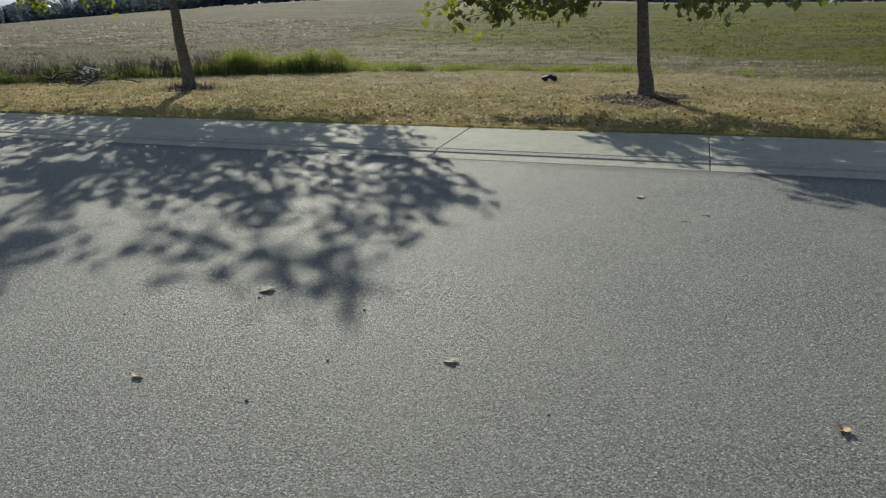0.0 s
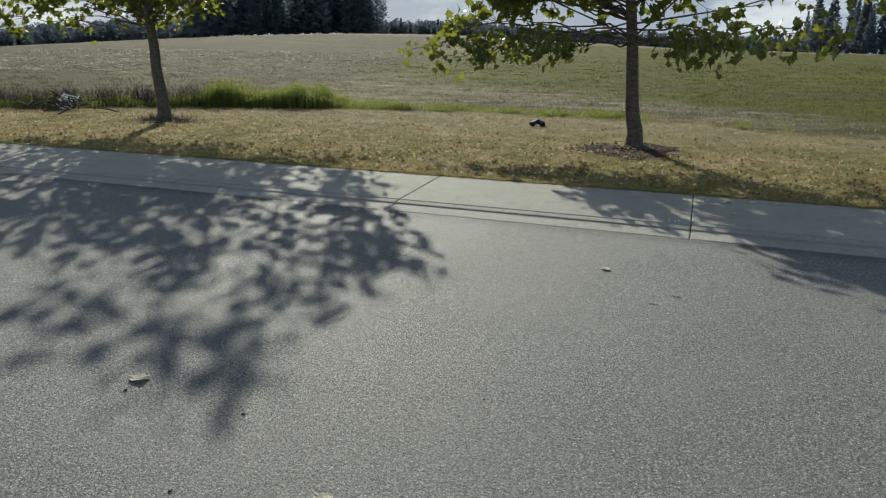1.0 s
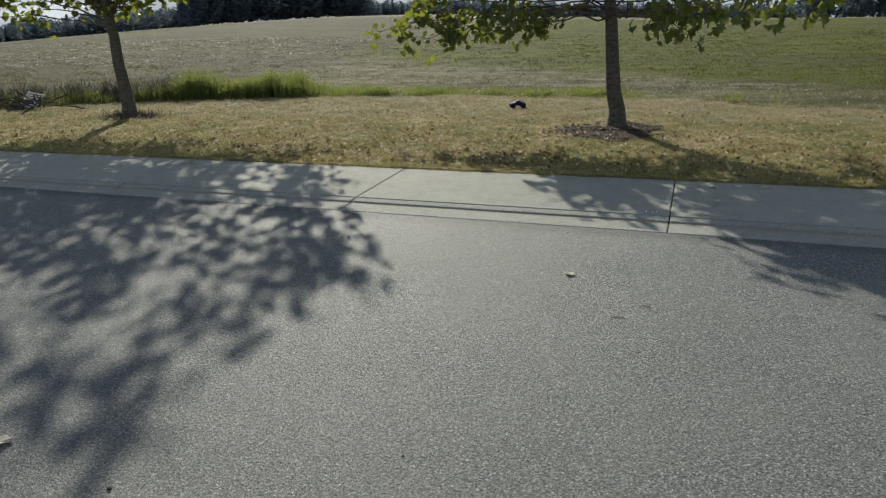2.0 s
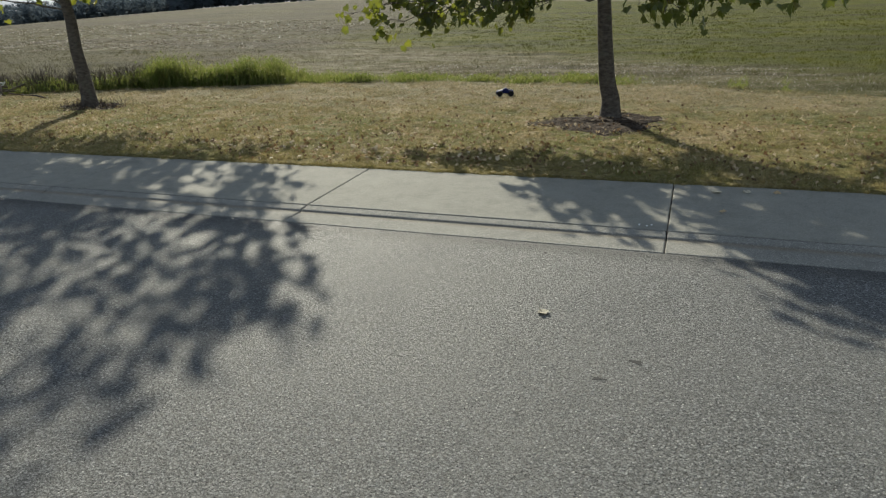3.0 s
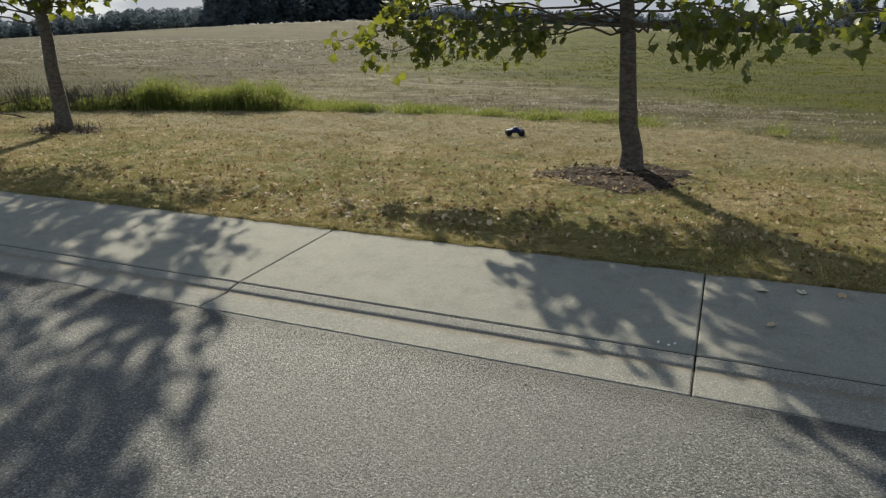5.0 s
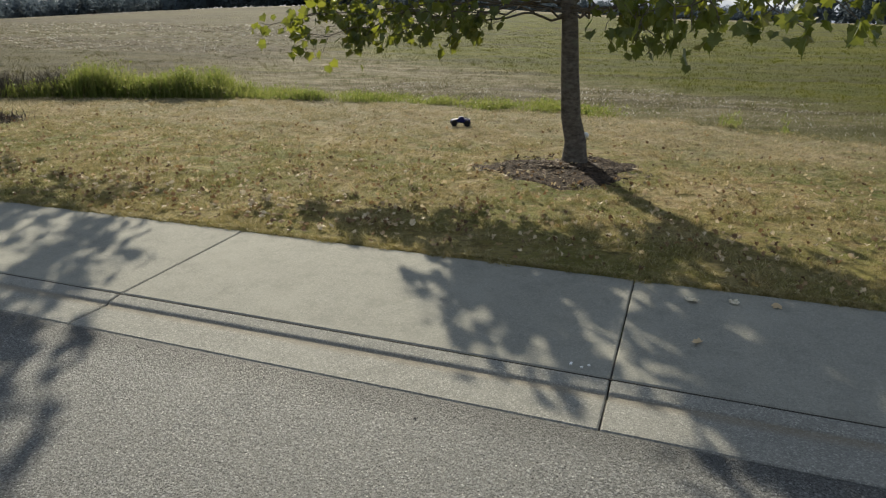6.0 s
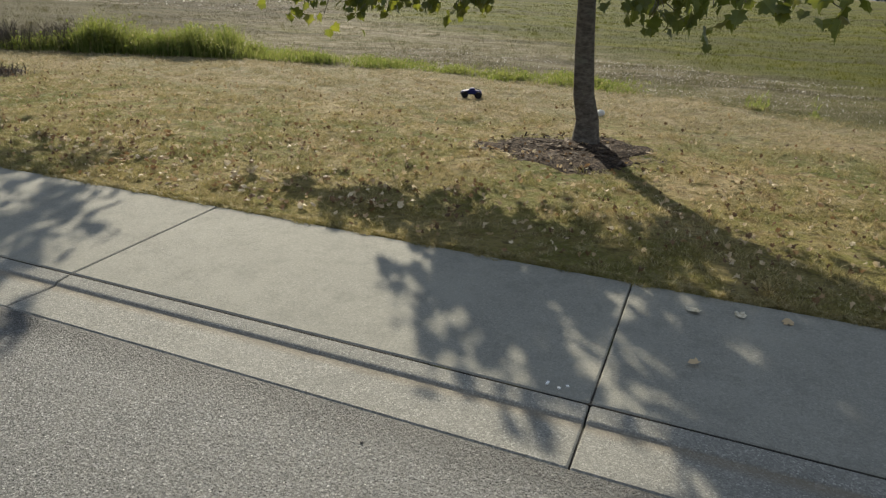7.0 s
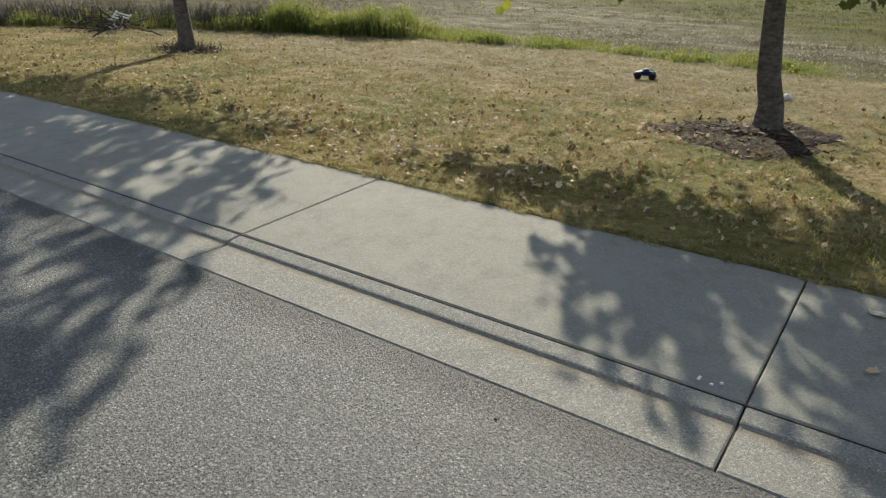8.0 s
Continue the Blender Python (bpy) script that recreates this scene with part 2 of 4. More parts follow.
def asphalt_mat(g):
    pos = g.place()
    stone = g.cells(78.0, pos, "Color")
    sep = g.node("ShaderNodeSeparateColor", Color=stone)
    tone = sep.outputs[0]
    gap = g.cells(78.0, pos)
    col = g.ramp(tone, (0.0, (0.04, 0.041, 0.040)), (0.42, (0.165, 0.172, 0.166)), (0.78, (0.255, 0.262, 0.25)), (1.0, (0.62, 0.63, 0.60)))
    grit = g.noise(62.0, 4.0, 0.85, pos)
    col = g.mix(0.62, col, g.ramp(grit, (0.36, (0.03, 0.029, 0.028)), (0.42, (0.225, 0.234, 0.226)), (0.58, (0.315, 0.324, 0.31)), (0.66, (0.52, 0.52, 0.48))))
    col = g.mix(g.math("MULTIPLY", g.step(gap, 0.36, 0.62), 0.55), col, (0.035, 0.034, 0.033))
    pits = g.step(g.noise(85.0, 3.0, 0.8, pos), 0.55, 0.66)
    col = g.mix(g.math("MULTIPLY", pits, 0.85), col, (0.022, 0.022, 0.021))
    clump = g.noise(48.0, 4.0, 0.8, pos)
    col = g.mix(g.math("MULTIPLY", g.step(clump, 0.52, 0.68), 0.6), col, (0.055, 0.054, 0.051))
    big = g.noise(0.55, 4.0, 0.6, pos)
    col = g.mix(g.math("MULTIPLY", g.step(big, 0.42, 0.62), 0.32), col, (0.225, 0.225, 0.205))
    holes = g.math("SUBTRACT", 1.0, g.step(g.cells(46.0, pos), 0.12, 0.24))
    col = g.mix(g.math("MULTIPLY", holes, 0.75), col, (0.028, 0.027, 0.025))
    chips = g.math("SUBTRACT", 1.0, g.step(g.cells(31.0, g.node("ShaderNodeMapping", Vector=pos, Location=(0.7, 0.3, 0.0)).outputs[0]), 0.07, 0.15))
    col = g.mix(g.math("MULTIPLY", chips, 0.85), col, (0.60, 0.60, 0.56))
    mott = g.noise(15.0, 5.0, 0.8, pos)
    col = g.mix(g.math("MULTIPLY", g.step(mott, 0.53, 0.64), 0.28), col, (0.075, 0.076, 0.072))
    col = g.mix(g.math("MULTIPLY", g.math("SUBTRACT", 1.0, g.step(mott, 0.36, 0.46)), 0.22), col, (0.25, 0.25, 0.228))
    stain = g.step(g.noise(2.1, 5.0, 0.7, pos), 0.60, 0.72)
    col = g.mix(g.math("MULTIPLY", stain, 0.3), col, (0.07, 0.068, 0.064))
    # dirt washed along the gutter
    ay = g.node("ShaderNodeSeparateXYZ", Vector=pos).outputs[1]
    rim = g.step(g.math("ADD", ay, g.math("MULTIPLY", g.noise(3.0, 4.0, 0.7, pos), 0.22)), -0.26, 0.02)
    col = g.mix(g.math("MULTIPLY", rim, 0.55), col, (0.05, 0.049, 0.044))
    h = g.math("ADD", g.math("SUBTRACT", g.math("MULTIPLY", sep.outputs[1], 0.35), g.math("MULTIPLY", gap, 0.3)), g.math("MULTIPLY", grit, 0.9))
    h = g.math("SUBTRACT", h, g.math("MULTIPLY", pits, 0.8))
    h = g.math("SUBTRACT", h, g.math("MULTIPLY", g.step(clump, 0.5, 0.7), 0.5))
    h = g.math("SUBTRACT", h, g.math("MULTIPLY", holes, 0.9))
    rough = g.math("ADD", 0.58, g.math("MULTIPLY", tone, 0.24))
    return col, rough, g.bump(h, 1.0, 0.020), {"Specular IOR Level": 0.34}


def concrete(base, warm, aggregate):
    def tint(k):
        return tuple(base * k * w for w in warm)

    def build(g):
        pos = g.place()
        r = g.node("ShaderNodeObjectInfo").outputs["Random"]
        fine = g.noise(70.0, 5.0, 0.88, pos)
        mid = g.noise(6.0, 6.0, 0.75, pos)
        col = g.ramp(fine, (0.32, tint(0.62)), (0.5, tint(1.0)), (0.68, tint(1.35)))
        if aggregate:
            bits = g.cells(150.0, pos, "Color")
            tone = g.node("ShaderNodeSeparateColor", Color=bits).outputs[0]
            col = g.mix(aggregate, col, g.ramp(tone, (0.0, tint(0.35)), (0.5, tint(0.95)), (0.85, tint(1.5)), (1.0, tint(2.8))))
        broom = g.noise(1.0, 3.0, 0.7, g.node("ShaderNodeMapping", Vector=pos, Scale=(160.0, 9.0, 1.0)).outputs[0])
        col = g.mix(g.math("MULTIPLY", g.step(broom, 0.5, 0.75), 0.25), col, tint(0.6))
        col = g.mix(g.math("MULTIPLY", g.step(mid, 0.45, 0.70), 0.5), col, tint(0.62))
        col = g.mix(g.math("MULTIPLY", g.step(g.noise(1.1, 5.0, 0.65, pos), 0.46, 0.66), 0.45), col, tint(1.22))
        col = g.mix(g.math("MULTIPLY", r, 0.2), col, tint(0.68))
        spots = g.math("SUBTRACT", 1.0, g.step(g.cells(19.0, pos), 0.04, 0.09))
        col = g.mix(g.math("MULTIPLY", g.math("MULTIPLY", spots, g.step(mid, 0.4, 0.6)), 0.7), col, (0.07, 0.062, 0.05))
        # dirt settled at the foot of the kerb step
        cy = g.node("ShaderNodeSeparateXYZ", Vector=pos).outputs[1]
        foot = g.math("MULTIPLY", g.step(g.math("ADD", cy, g.math("MULTIPLY", mid, 0.05)), 0.22, 0.30), g.math("SUBTRACT", 1.0, g.step(cy, 0.285, 0.30)))
        col = g.mix(g.math("MULTIPLY", foot, 0.45), col, (0.20, 0.155, 0.095))
        h = g.math("ADD", fine, g.math("MULTIPLY", broom, 0.5))
        return col, 0.85, g.bump(h, 0.9, 0.008), {"Specular IOR Level": 0.28}
    return build


def joint_mat(g):
    pos = g.place()
    moss = g.step(g.noise(2.3, 4.0, 0.7, pos), 0.52, 0.66)
    col = g.mix(moss, (0.045, 0.038, 0.03), (0.09, 0.11, 0.02))
    return g.mix(g.noise(60.0, 3.0, 0.7, pos), col, (0.02, 0.018, 0.015)), 0.95, g.bump(g.noise(90.0, 3.0, 0.7, pos), 0.8, 0.006), {}


def bark_mat(g):
    pos = g.place()
    st = g.node("ShaderNodeMapping", Vector=pos, Scale=(12.0, 12.0, 26.0)).outputs[0]
    n = g.noise(1.0, 5.0, 0.7, st)
    col = g.ramp(n, (0.3, (0.045, 0.038, 0.032)), (0.5, (0.115, 0.098, 0.078)), (0.72, (0.19, 0.17, 0.14)))
    col = g.mix(g.math("MULTIPLY", g.step(g.noise(6.0, 3.0, 0.6, pos), 0.55, 0.7), 0.5), col, (0.13, 0.14, 0.10))
    return col, 0.9, g.bump(n, 0.9, 0.02), {"Specular IOR Level": 0.2}


def leaf_mat(g):
    r = g.node("ShaderNodeNewGeometry").outputs["Random Per Island"]
    pos = g.place()
    col = g.ramp(r, (0.0, (0.035, 0.055, 0.014)), (0.5, (0.055, 0.085, 0.018)), (0.85, (0.09, 0.115, 0.022)), (1.0, (0.17, 0.15, 0.035)))
    col = g.mix(g.math("MULTIPLY", g.noise(40.0, 3.0, 0.6, pos), 0.4), col, (0.05, 0.07, 0.02))
    thin = g.mix(0.5, col, (0.50, 0.54, 0.06))
    return col, 0.42, None, {"Specular IOR Level": 0.4, "thin": (0.35, thin)}


def dry_leaf_mat(g):
    pos = g.place()
    r = g.node("ShaderNodeNewGeometry").outputs["Random Per Island"]
    col = g.ramp(r, (0.0, (0.07, 0.042, 0.024)), (0.40, (0.21, 0.125, 0.06)), (0.58, (0.46, 0.33, 0.17)), (1.0, (0.74, 0.63, 0.43)))
    col = g.mix(g.math("MULTIPLY", g.noise(70.0, 3.0, 0.7, pos), 0.3), col, (0.22, 0.14, 0.065))
    return col, 0.6, None, {"Specular IOR Level": 0.3, "thin": (0.25, col)}


def single_leaf_mat(g):
    pos = g.place()
    r = g.node("ShaderNodeObjectInfo").outputs["Random"]
    col = g.ramp(r, (0.0, (0.11, 0.06, 0.03)), (0.3, (0.27, 0.16, 0.075)), (0.6, (0.50, 0.37, 0.21)), (1.0, (0.74, 0.63, 0.43)))
    col = g.mix(g.math("MULTIPLY", g.noise(70.0, 3.0, 0.7, pos), 0.3), col, (0.2, 0.13, 0.06))
    return col, 0.6, None, {"Specular IOR Level": 0.3, "thin": (0.2, col)}


def pale_leaf_mat(g):
    pos = g.place()
    col = g.ramp(g.noise(60.0, 4.0, 0.7, pos), (0.35, (0.34, 0.30, 0.21)), (0.6, (0.62, 0.58, 0.46)))
    return col, 0.7, None, {"Specular IOR Level": 0.2, "thin": (0.2, col)}


def mulch_mat(g):
    pos = g.place()
    n = g.cells(38.0, pos, "Color")
    col = g.ramp(g.node("ShaderNodeSeparateColor", Color=n).outputs[0], (0.0, (0.025, 0.018, 0.014)), (0.6, (0.06, 0.042, 0.03)), (1.0, (0.14, 0.10, 0.07)))
    return col, 0.95, g.bump(g.noise(40.0, 5.0, 0.8, pos), 1.0, 0.04), {"Specular IOR Level": 0.1}


def chips_mat(g):
    r = g.node("ShaderNodeNewGeometry").outputs["Random Per Island"]
    return g.ramp(r, (0.0, (0.03, 0.02, 0.015)), (0.7, (0.09, 0.06, 0.04)), (1.0, (0.24, 0.18, 0.12))), 0.9, None, {}


def straw_mat(g):
    r = g.node("ShaderNodeNewGeometry").outputs["Random Per Island"]
    # the whitest pieces have the glint of the sun painted into their colour
    col = g.ramp(r, (0.0, (0.20, 0.17, 0.115)), (0.6, (0.36, 0.32, 0.24)), (1.0, (0.72, 0.69, 0.62)))
    return col, 0.5, None, {"Specular IOR Level": 0.4, "thin": (0.35, col)}


def needles_mat(g):
    pos = g.place()
    r = g.node("ShaderNodeNewGeometry").outputs["Random Per Island"]
    # blue-grey instead of green: the haze of distance is put into these colours
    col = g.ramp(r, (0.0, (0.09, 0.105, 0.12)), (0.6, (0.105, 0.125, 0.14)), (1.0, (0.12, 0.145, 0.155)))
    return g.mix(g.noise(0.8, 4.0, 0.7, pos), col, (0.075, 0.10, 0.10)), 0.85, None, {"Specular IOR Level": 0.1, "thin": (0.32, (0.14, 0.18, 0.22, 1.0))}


def plain(col, rough, metal=0.0, grain=60.0):
    def build(g):
        pos = g.place()
        dark = tuple(0.6 * c for c in col)
        n = g.noise(grain, 4.0, 0.7, pos)
        return g.mix(g.math("MULTIPLY", n, 0.6), col, dark), g.math("ADD", rough, g.math("MULTIPLY", n, 0.15)), g.bump(n, 0.2, 0.002), {"Metallic": metal, "Specular IOR Level": 0.22}
    return build


GROUND, BLADES, WEEDS = make("ground", ground_mat), make("grass_blades", blade_mat), make("weeds", weed_mat)
FIELD_BLADES = make("field_blades", field_blade_mat)
ASPHALT = make("asphalt", asphalt_mat)
CONCRETE = make("pavement_concrete", concrete(0.25, (1.0, 0.98, 0.835), 0.14))
GUTTER = make("gutter_concrete", concrete(0.235, (1.0, 0.98, 0.86), 0.42))
JOINT, BARK, LEAF = make("joint_dirt", joint_mat), make("bark", bark_mat), make("leaf", leaf_mat)
DRY, PALE, MULCH, CHIPS = make("dry_leaf", dry_leaf_mat), make("pale_leaf", pale_leaf_mat), make("mulch", mulch_mat), make("wood_chips", chips_mat)
SINGLE = make("single_dry_leaf", single_leaf_mat)
STRAW, HAZY_NEEDLES = make("straw", straw_mat), make("hazy_needles", needles_mat)
RUBBER, BLUE = make("rubber", plain((0.022, 0.022, 0.024), 0.75)), make("blue_shell", plain((0.016, 0.022, 0.12), 0.6))
BLACK, STEEL = make("black_plastic", plain((0.03, 0.03, 0.032), 0.75)), make("steel", plain((0.55, 0.55, 0.56), 0.3, 1.0))
WHITE, STONE, TAR = make("white_litter", plain((0.8, 0.8, 0.78), 0.6)), make("pebble", plain((0.07, 0.065, 0.06), 0.85)), make("tar", plain((0.05, 0.049, 0.047), 0.8))
DARKWOOD = make("dead_branches", plain((0.10, 0.085, 0.07), 0.9))


# ---- building helpers ----
def part(name, bm, material, parent=None, label=""):
    me = bpy.data.meshes.new(name)
    bm.to_mesh(me)
    bm.free()
    me.materials.append(material)
    ob = new(name, me)
    if parent:
        ob.parent = parent
    return tagged(ob, label)


def raw(name, verts, faces, material, parent=None, smooth_shade=False):
    """One mesh from arrays of vertices and faces of equal size."""
    verts, faces = np.asarray(verts, np.float32), np.asarray(faces, np.int32)
    k = faces.shape[1]
    me = bpy.data.meshes.new(name)
    me.vertices.add(len(verts))
    me.vertices.foreach_set("co", verts.ravel())
    me.loops.add(faces.size)
    me.loops.foreach_set("vertex_index", faces.ravel())
    me.polygons.add(len(faces))
    me.polygons.foreach_set("loop_start", np.arange(0, faces.size, k, dtype=np.int32))
    me.polygons.foreach_set("use_smooth", np.full(len(faces), smooth_shade))
    me.update(calc_edges=True)
    me.validate()
    me.materials.append(material)
    ob = new(name, me)
    if parent:
        ob.parent = parent
    return ob


def box(bm, size, at, bevel=0.0, turn=None):
    made = bmesh.ops.create_cube(bm, size=1.0)["verts"]
    m = Matrix.Translation(at) @ (turn or Matrix()) @ Matrix.Diagonal((*size, 1))
    bmesh.ops.transform(bm, matrix=m, verts=made)
    if bevel:
        edges = list({e for v in made for e in v.link_edges})
        bmesh.ops.bevel(bm, geom=edges, offset=bevel, segments=2, affect="EDGES", profile=0.5)


def tube(points, radii, sides=8):
    """Vertices and quads of a tapered tube along points."""
    pts = [Vector(p) for p in points]
    verts, faces = [], []
    side = Vector((1, 0.13, 0.07))
    for i, p in enumerate(pts):
        d = (pts[min(i + 1, len(pts) - 1)] - pts[max(i - 1, 0)]).normalized()
        u = (side - d * side.dot(d)).normalized()
        v = d.cross(u)
        for k in range(sides):
            a = 2 * math.pi * k / sides
            verts.append(p + (u * math.cos(a) + v * math.sin(a)) * radii[i])
    for i in range(len(pts) - 1):
        for k in range(sides):
            k2 = (k + 1) % sides
            faces.append((i * sides + k, i * sides + k2, (i + 1) * sides + k2, (i + 1) * sides + k))
    return verts, faces


# ---- ground ----
def ground():
    def lines(lo, hi, fine_lo, fine_hi, fine, grow):
        up = [fine_lo]
        while up[-1] < fine_hi:
            up.append(up[-1] + fine)
        step = fine
        while up[-1] < hi:
            step *= grow
            up.append(up[-1] + step)
        down, step = [fine_lo], fine
        while down[-1] > lo:
            step *= grow
            down.append(down[-1] - step)
        return np.array(down[:0:-1] + up)
    xs = lines(-3000, 3000, -16, 9, 0.25, 1.22)
    ys = np.concatenate([[-3000, -1200, -400, -150, -60, -25, -14.5, -8, -3, 0, 1.0], lines(1.5, 3000, WALK_BACK - 0.03, 12, 0.05, 1.2)[1:]])
    ys = np.unique(np.concatenate([ys[ys < WALK_BACK + 0.3], np.arange(2.2, 12.0, 0.22), ys[ys > 12.1]]))
    X, Y = np.meshgrid(xs, ys)
    Z = ground_z(X, Y)
    v = np.stack([X, Y, Z], -1).reshape(-1, 3)
    nx = len(xs)
    i, j = np.meshgrid(np.arange(nx - 1), np.arange(len(ys) - 1))
    a = (j * nx + i).ravel()
    f = np.stack([a, a + 1, a + 1 + nx, a + nx], 1)
    ob = raw("ground", v, f, GROUND, smooth_shade=True)
    tagged(ob, "dry mown verge with stubble, ploughed and green fields behind", "ground", kind="structure")


def road():
    bm = bmesh.new()
    box(bm, (240, 14.0, 0.2), (0, -7.0 - 0.056, -0.1))
    tagged(part("road", bm, ASPHALT), "worn grey asphalt road with coarse aggregate", "road", kind="structure")


ground()
road()


# ---- trees ----
OUT = [(0.0, 0.0), (0.17, -0.07), (0.45, 0.0), (0.33, 0.17), (0.54, 0.43), (0.34, 0.46), (0.25, 0.67), (0.10, 0.66), (0.0, 0.95)]
LOBES = np.array(OUT + [(-x, y) for x, y in OUT[-2:0:-1]])


def leaf_cloud(rng, centres, dirs, size, per, spread, droop=0.5, curl=1.0):
    """Lobed leaves scattered round twig ends."""
    n = len(centres) * per
    c = np.repeat(centres, per, 0) + rng.normal(0, 1, (n, 3)) * spread
    tip = np.repeat(dirs, per, 0) * 0.5 + rng.normal(0, 0.7, (n, 3)) + np.array([0, 0, -droop])
    tip /= np.linalg.norm(tip, axis=1, keepdims=True)
    up = rng.normal(0, 0.75, (n, 3)) + np.array([0, 0, 1.0])
    side = np.cross(tip, up)
    side /= np.linalg.norm(side, axis=1, keepdims=True) + 1e-9
    nor = np.cross(side, tip)
    s = size * rng.uniform(0.65, 1.25, n)[:, None, None]
    fold = curl * (0.28 * np.abs(LOBES[:, 0]) - 0.16 * LOBES[:, 1] ** 2)
    v = c[:, None] + s * (LOBES[None, :, 0, None] * side[:, None] + LOBES[None, :, 1, None] * tip[:, None] + fold[None, :, None] * nor[:, None])
    k = len(LOBES)
    mid = c[:, None] + s * 0.38 * tip[:, None]
    v = np.concatenate([v, mid], 1).reshape(-1, 3)
    base = np.arange(n)[:, None, None] * (k + 1)
    fan = np.array([(k, a, (a + 1) % k) for a in range(k)])
    return v, (base + fan[None]).reshape(-1, 3)


def shadow_of(p):
    """Where the shadow of the points p falls on the ground."""
    k = (p[:, 2] - 0.05) / sun_dir.z
    return p[:, 0] - k * sun_dir.x, p[:, 1] - k * sun_dir.y


def room_a(x, y):
    """The shade of the far tree, seen from above: what its crown leaves open."""
    right = np.interp(y, [-4.2, -3.6, -3.0, -2.3, -2.0, -1.5, -1.0, -0.5, 0.3, 0.8, 1.3, 1.9, 2.3, 3.0], [1.2, 1.2, 1.0, 1.35, 1.45, 1.15, 0.95, 0.55, -0.1, -0.65, -0.65, -1.2, -2.0, -2.2])
    loose = np.sin(4.6 * x + 2.2 * y + 0.9) * np.sin(3.4 * y - 1.5 * x + 1.1) > 0.55     # separate sprays at the crown's top
    return (y > -4.3 + 0.25 * np.sin(3 * x)) & (y < 2.7) & (x < right) & ((y > -2.4) | loose)


def room_b(x, y):
    left = np.interp(y, [-4.0, -1.1, -0.9, -0.4, 0.0, 0.2, 0.42, 0.5, 0.85, 1.05, 1.4, 2.0, 3.3], [8.0, 4.4, 4.1, 3.82, 3.7, 3.55, 3.4, 2.7, 2.3, 1.75, 1.62, 1.5, 1.5])
    gap = (y < 1.15) & (x > 2.9) & (x < 3.87 - 0.6 * y)          # sun between two boughs
    return (y < 3.4) & (x > left + 0.1) & ~gap


def tree(name, at, seed, fork, height, radius, lean, label, room, low=(), per=6, keep=0.75, trunk_r=0.125, limbs=19, sprays=(), boughs=(), clear=lambda x: 1.2):
    rng = np.random.default_rng(seed)
    z0 = float(ground_z(*at))
    root = new(name)
    root.location = (*at, z0)
    tagged(root, label, "tree", group="street trees along the verge")
    spine = [np.array([lean[0] * u, lean[1] * u, height * u]) for u in np.linspace(0, 1, 13)]
    spine = [p + np.array([rng.normal(0, 0.025), rng.normal(0, 0.025), 0]) * (i > 0) for i, p in enumerate(spine)]
    spine = [np.array([0, 0, -0.1]), np.array([0, 0, 0.07]), np.array([0, 0, 0.25])] + spine[1:]
    rad = [trunk_r * (1.5 if p[2] < 0 else 1.22 if p[2] < 0.2 else 1.04 if p[2] < 0.4 else max(0.09, 1 - 0.9 * ((p[2] - 0.3) / height) ** 0.85)) for p in spine]
    v, f = tube(spine, rad, 16)
    raw("trunk", v, f, BARK, root, True)

    def on_spine(z):
        for a, b in zip(spine, spine[1:]):
            if a[2] <= z <= b[2]:
                return a + (b - a) * (z - a[2]) / (b[2] - a[2])
        return spine[-1]
    ends, dirs, few, few_dirs = [], [], [], []

    def alive(p):
        gx, gy = shadow_of(np.array([p + np.array([at[0], at[1], z0])]))
        spray = p[2] < 2.3 and 2.0 < gy[0] < 3.4 and rng.uniform() < 0.45
        return p[2] > clear(p[0]) and (bool(room(gx, gy)[0]) or spray)

    def add(store, pts, radii, sides):
        vv, ff = tube(pts, radii, sides)
        o = len(store[0])
        store[0].extend(vv)
        store[1].extend(tuple(i + o for i in w) for w in ff)

    def twig(p, d, length, r, depth, store):
        pts, q, dd = [p], p, d / np.linalg.norm(d)
        for _ in range(4):
            dd = dd + rng.normal(0, 0.19, 3) + np.array([0, 0, -0.11 if p[2] < 2.0 and depth == 0 else 0.04 if depth < 2 else -0.12])
            dd /= np.linalg.norm(dd)
            q = q + dd * length / 4
            pts.append(q)
        if depth == 2 and (not alive(q) or rng.uniform() > ((0.36 if room is room_a and q[2] < 3.6 else keep) if q[2] > 1.95 else 0.06)) or depth == 1 and not (alive(q) or alive(pts[2])):
            return False
        if depth == 2:
            add(store, pts, np.linspace(r, r * 0.45, 5), 4)
            ends.extend(pts[2:])
            dirs.extend([dd] * 3)
            return True
        last = 0
        for i in (1, 2, 2, 3, 3, 4, 4)[: 7 if depth == 0 else 5]:
            sd = dd + rng.normal(0, 0.75, 3)
            sd[2] = sd[2] * 0.5 + 0.03
            if twig(pts[i], sd, length * rng.uniform(0.36, 0.58), r * 0.5, depth + 1, store):
                last = i
        if last:
            add(store, pts[: last + 1], np.linspace(r, r * 0.45, 5)[: last + 1], 6)
        return last > 0

    jobs = []
    for i in range(limbs):
        z = fork + (height * 0.93 - fork) * ((i + 0.3) / limbs) ** 1.1
        az = i * 2.4 + rng.uniform(-0.3, 0.3)
        u = (z - fork) / (height - fork)
        reach = radius * (1.0 - 0.55 * u ** 1.5)
        jobs.append((z, (math.cos(az), math.sin(az), 0.22 + 0.8 * u), reach * 0.74))
    for z, d, length in jobs + list(low):
        store = ([], [])
        d = np.array(d, float)
        for _ in range(6):
            gx, gy = shadow_of(np.array([on_spine(z) + d / np.linalg.norm(d) * length + np.array([at[0], at[1], z0])]))
            if room(gx, gy)[0] or z < 2.0:
                break
            length *= 0.8
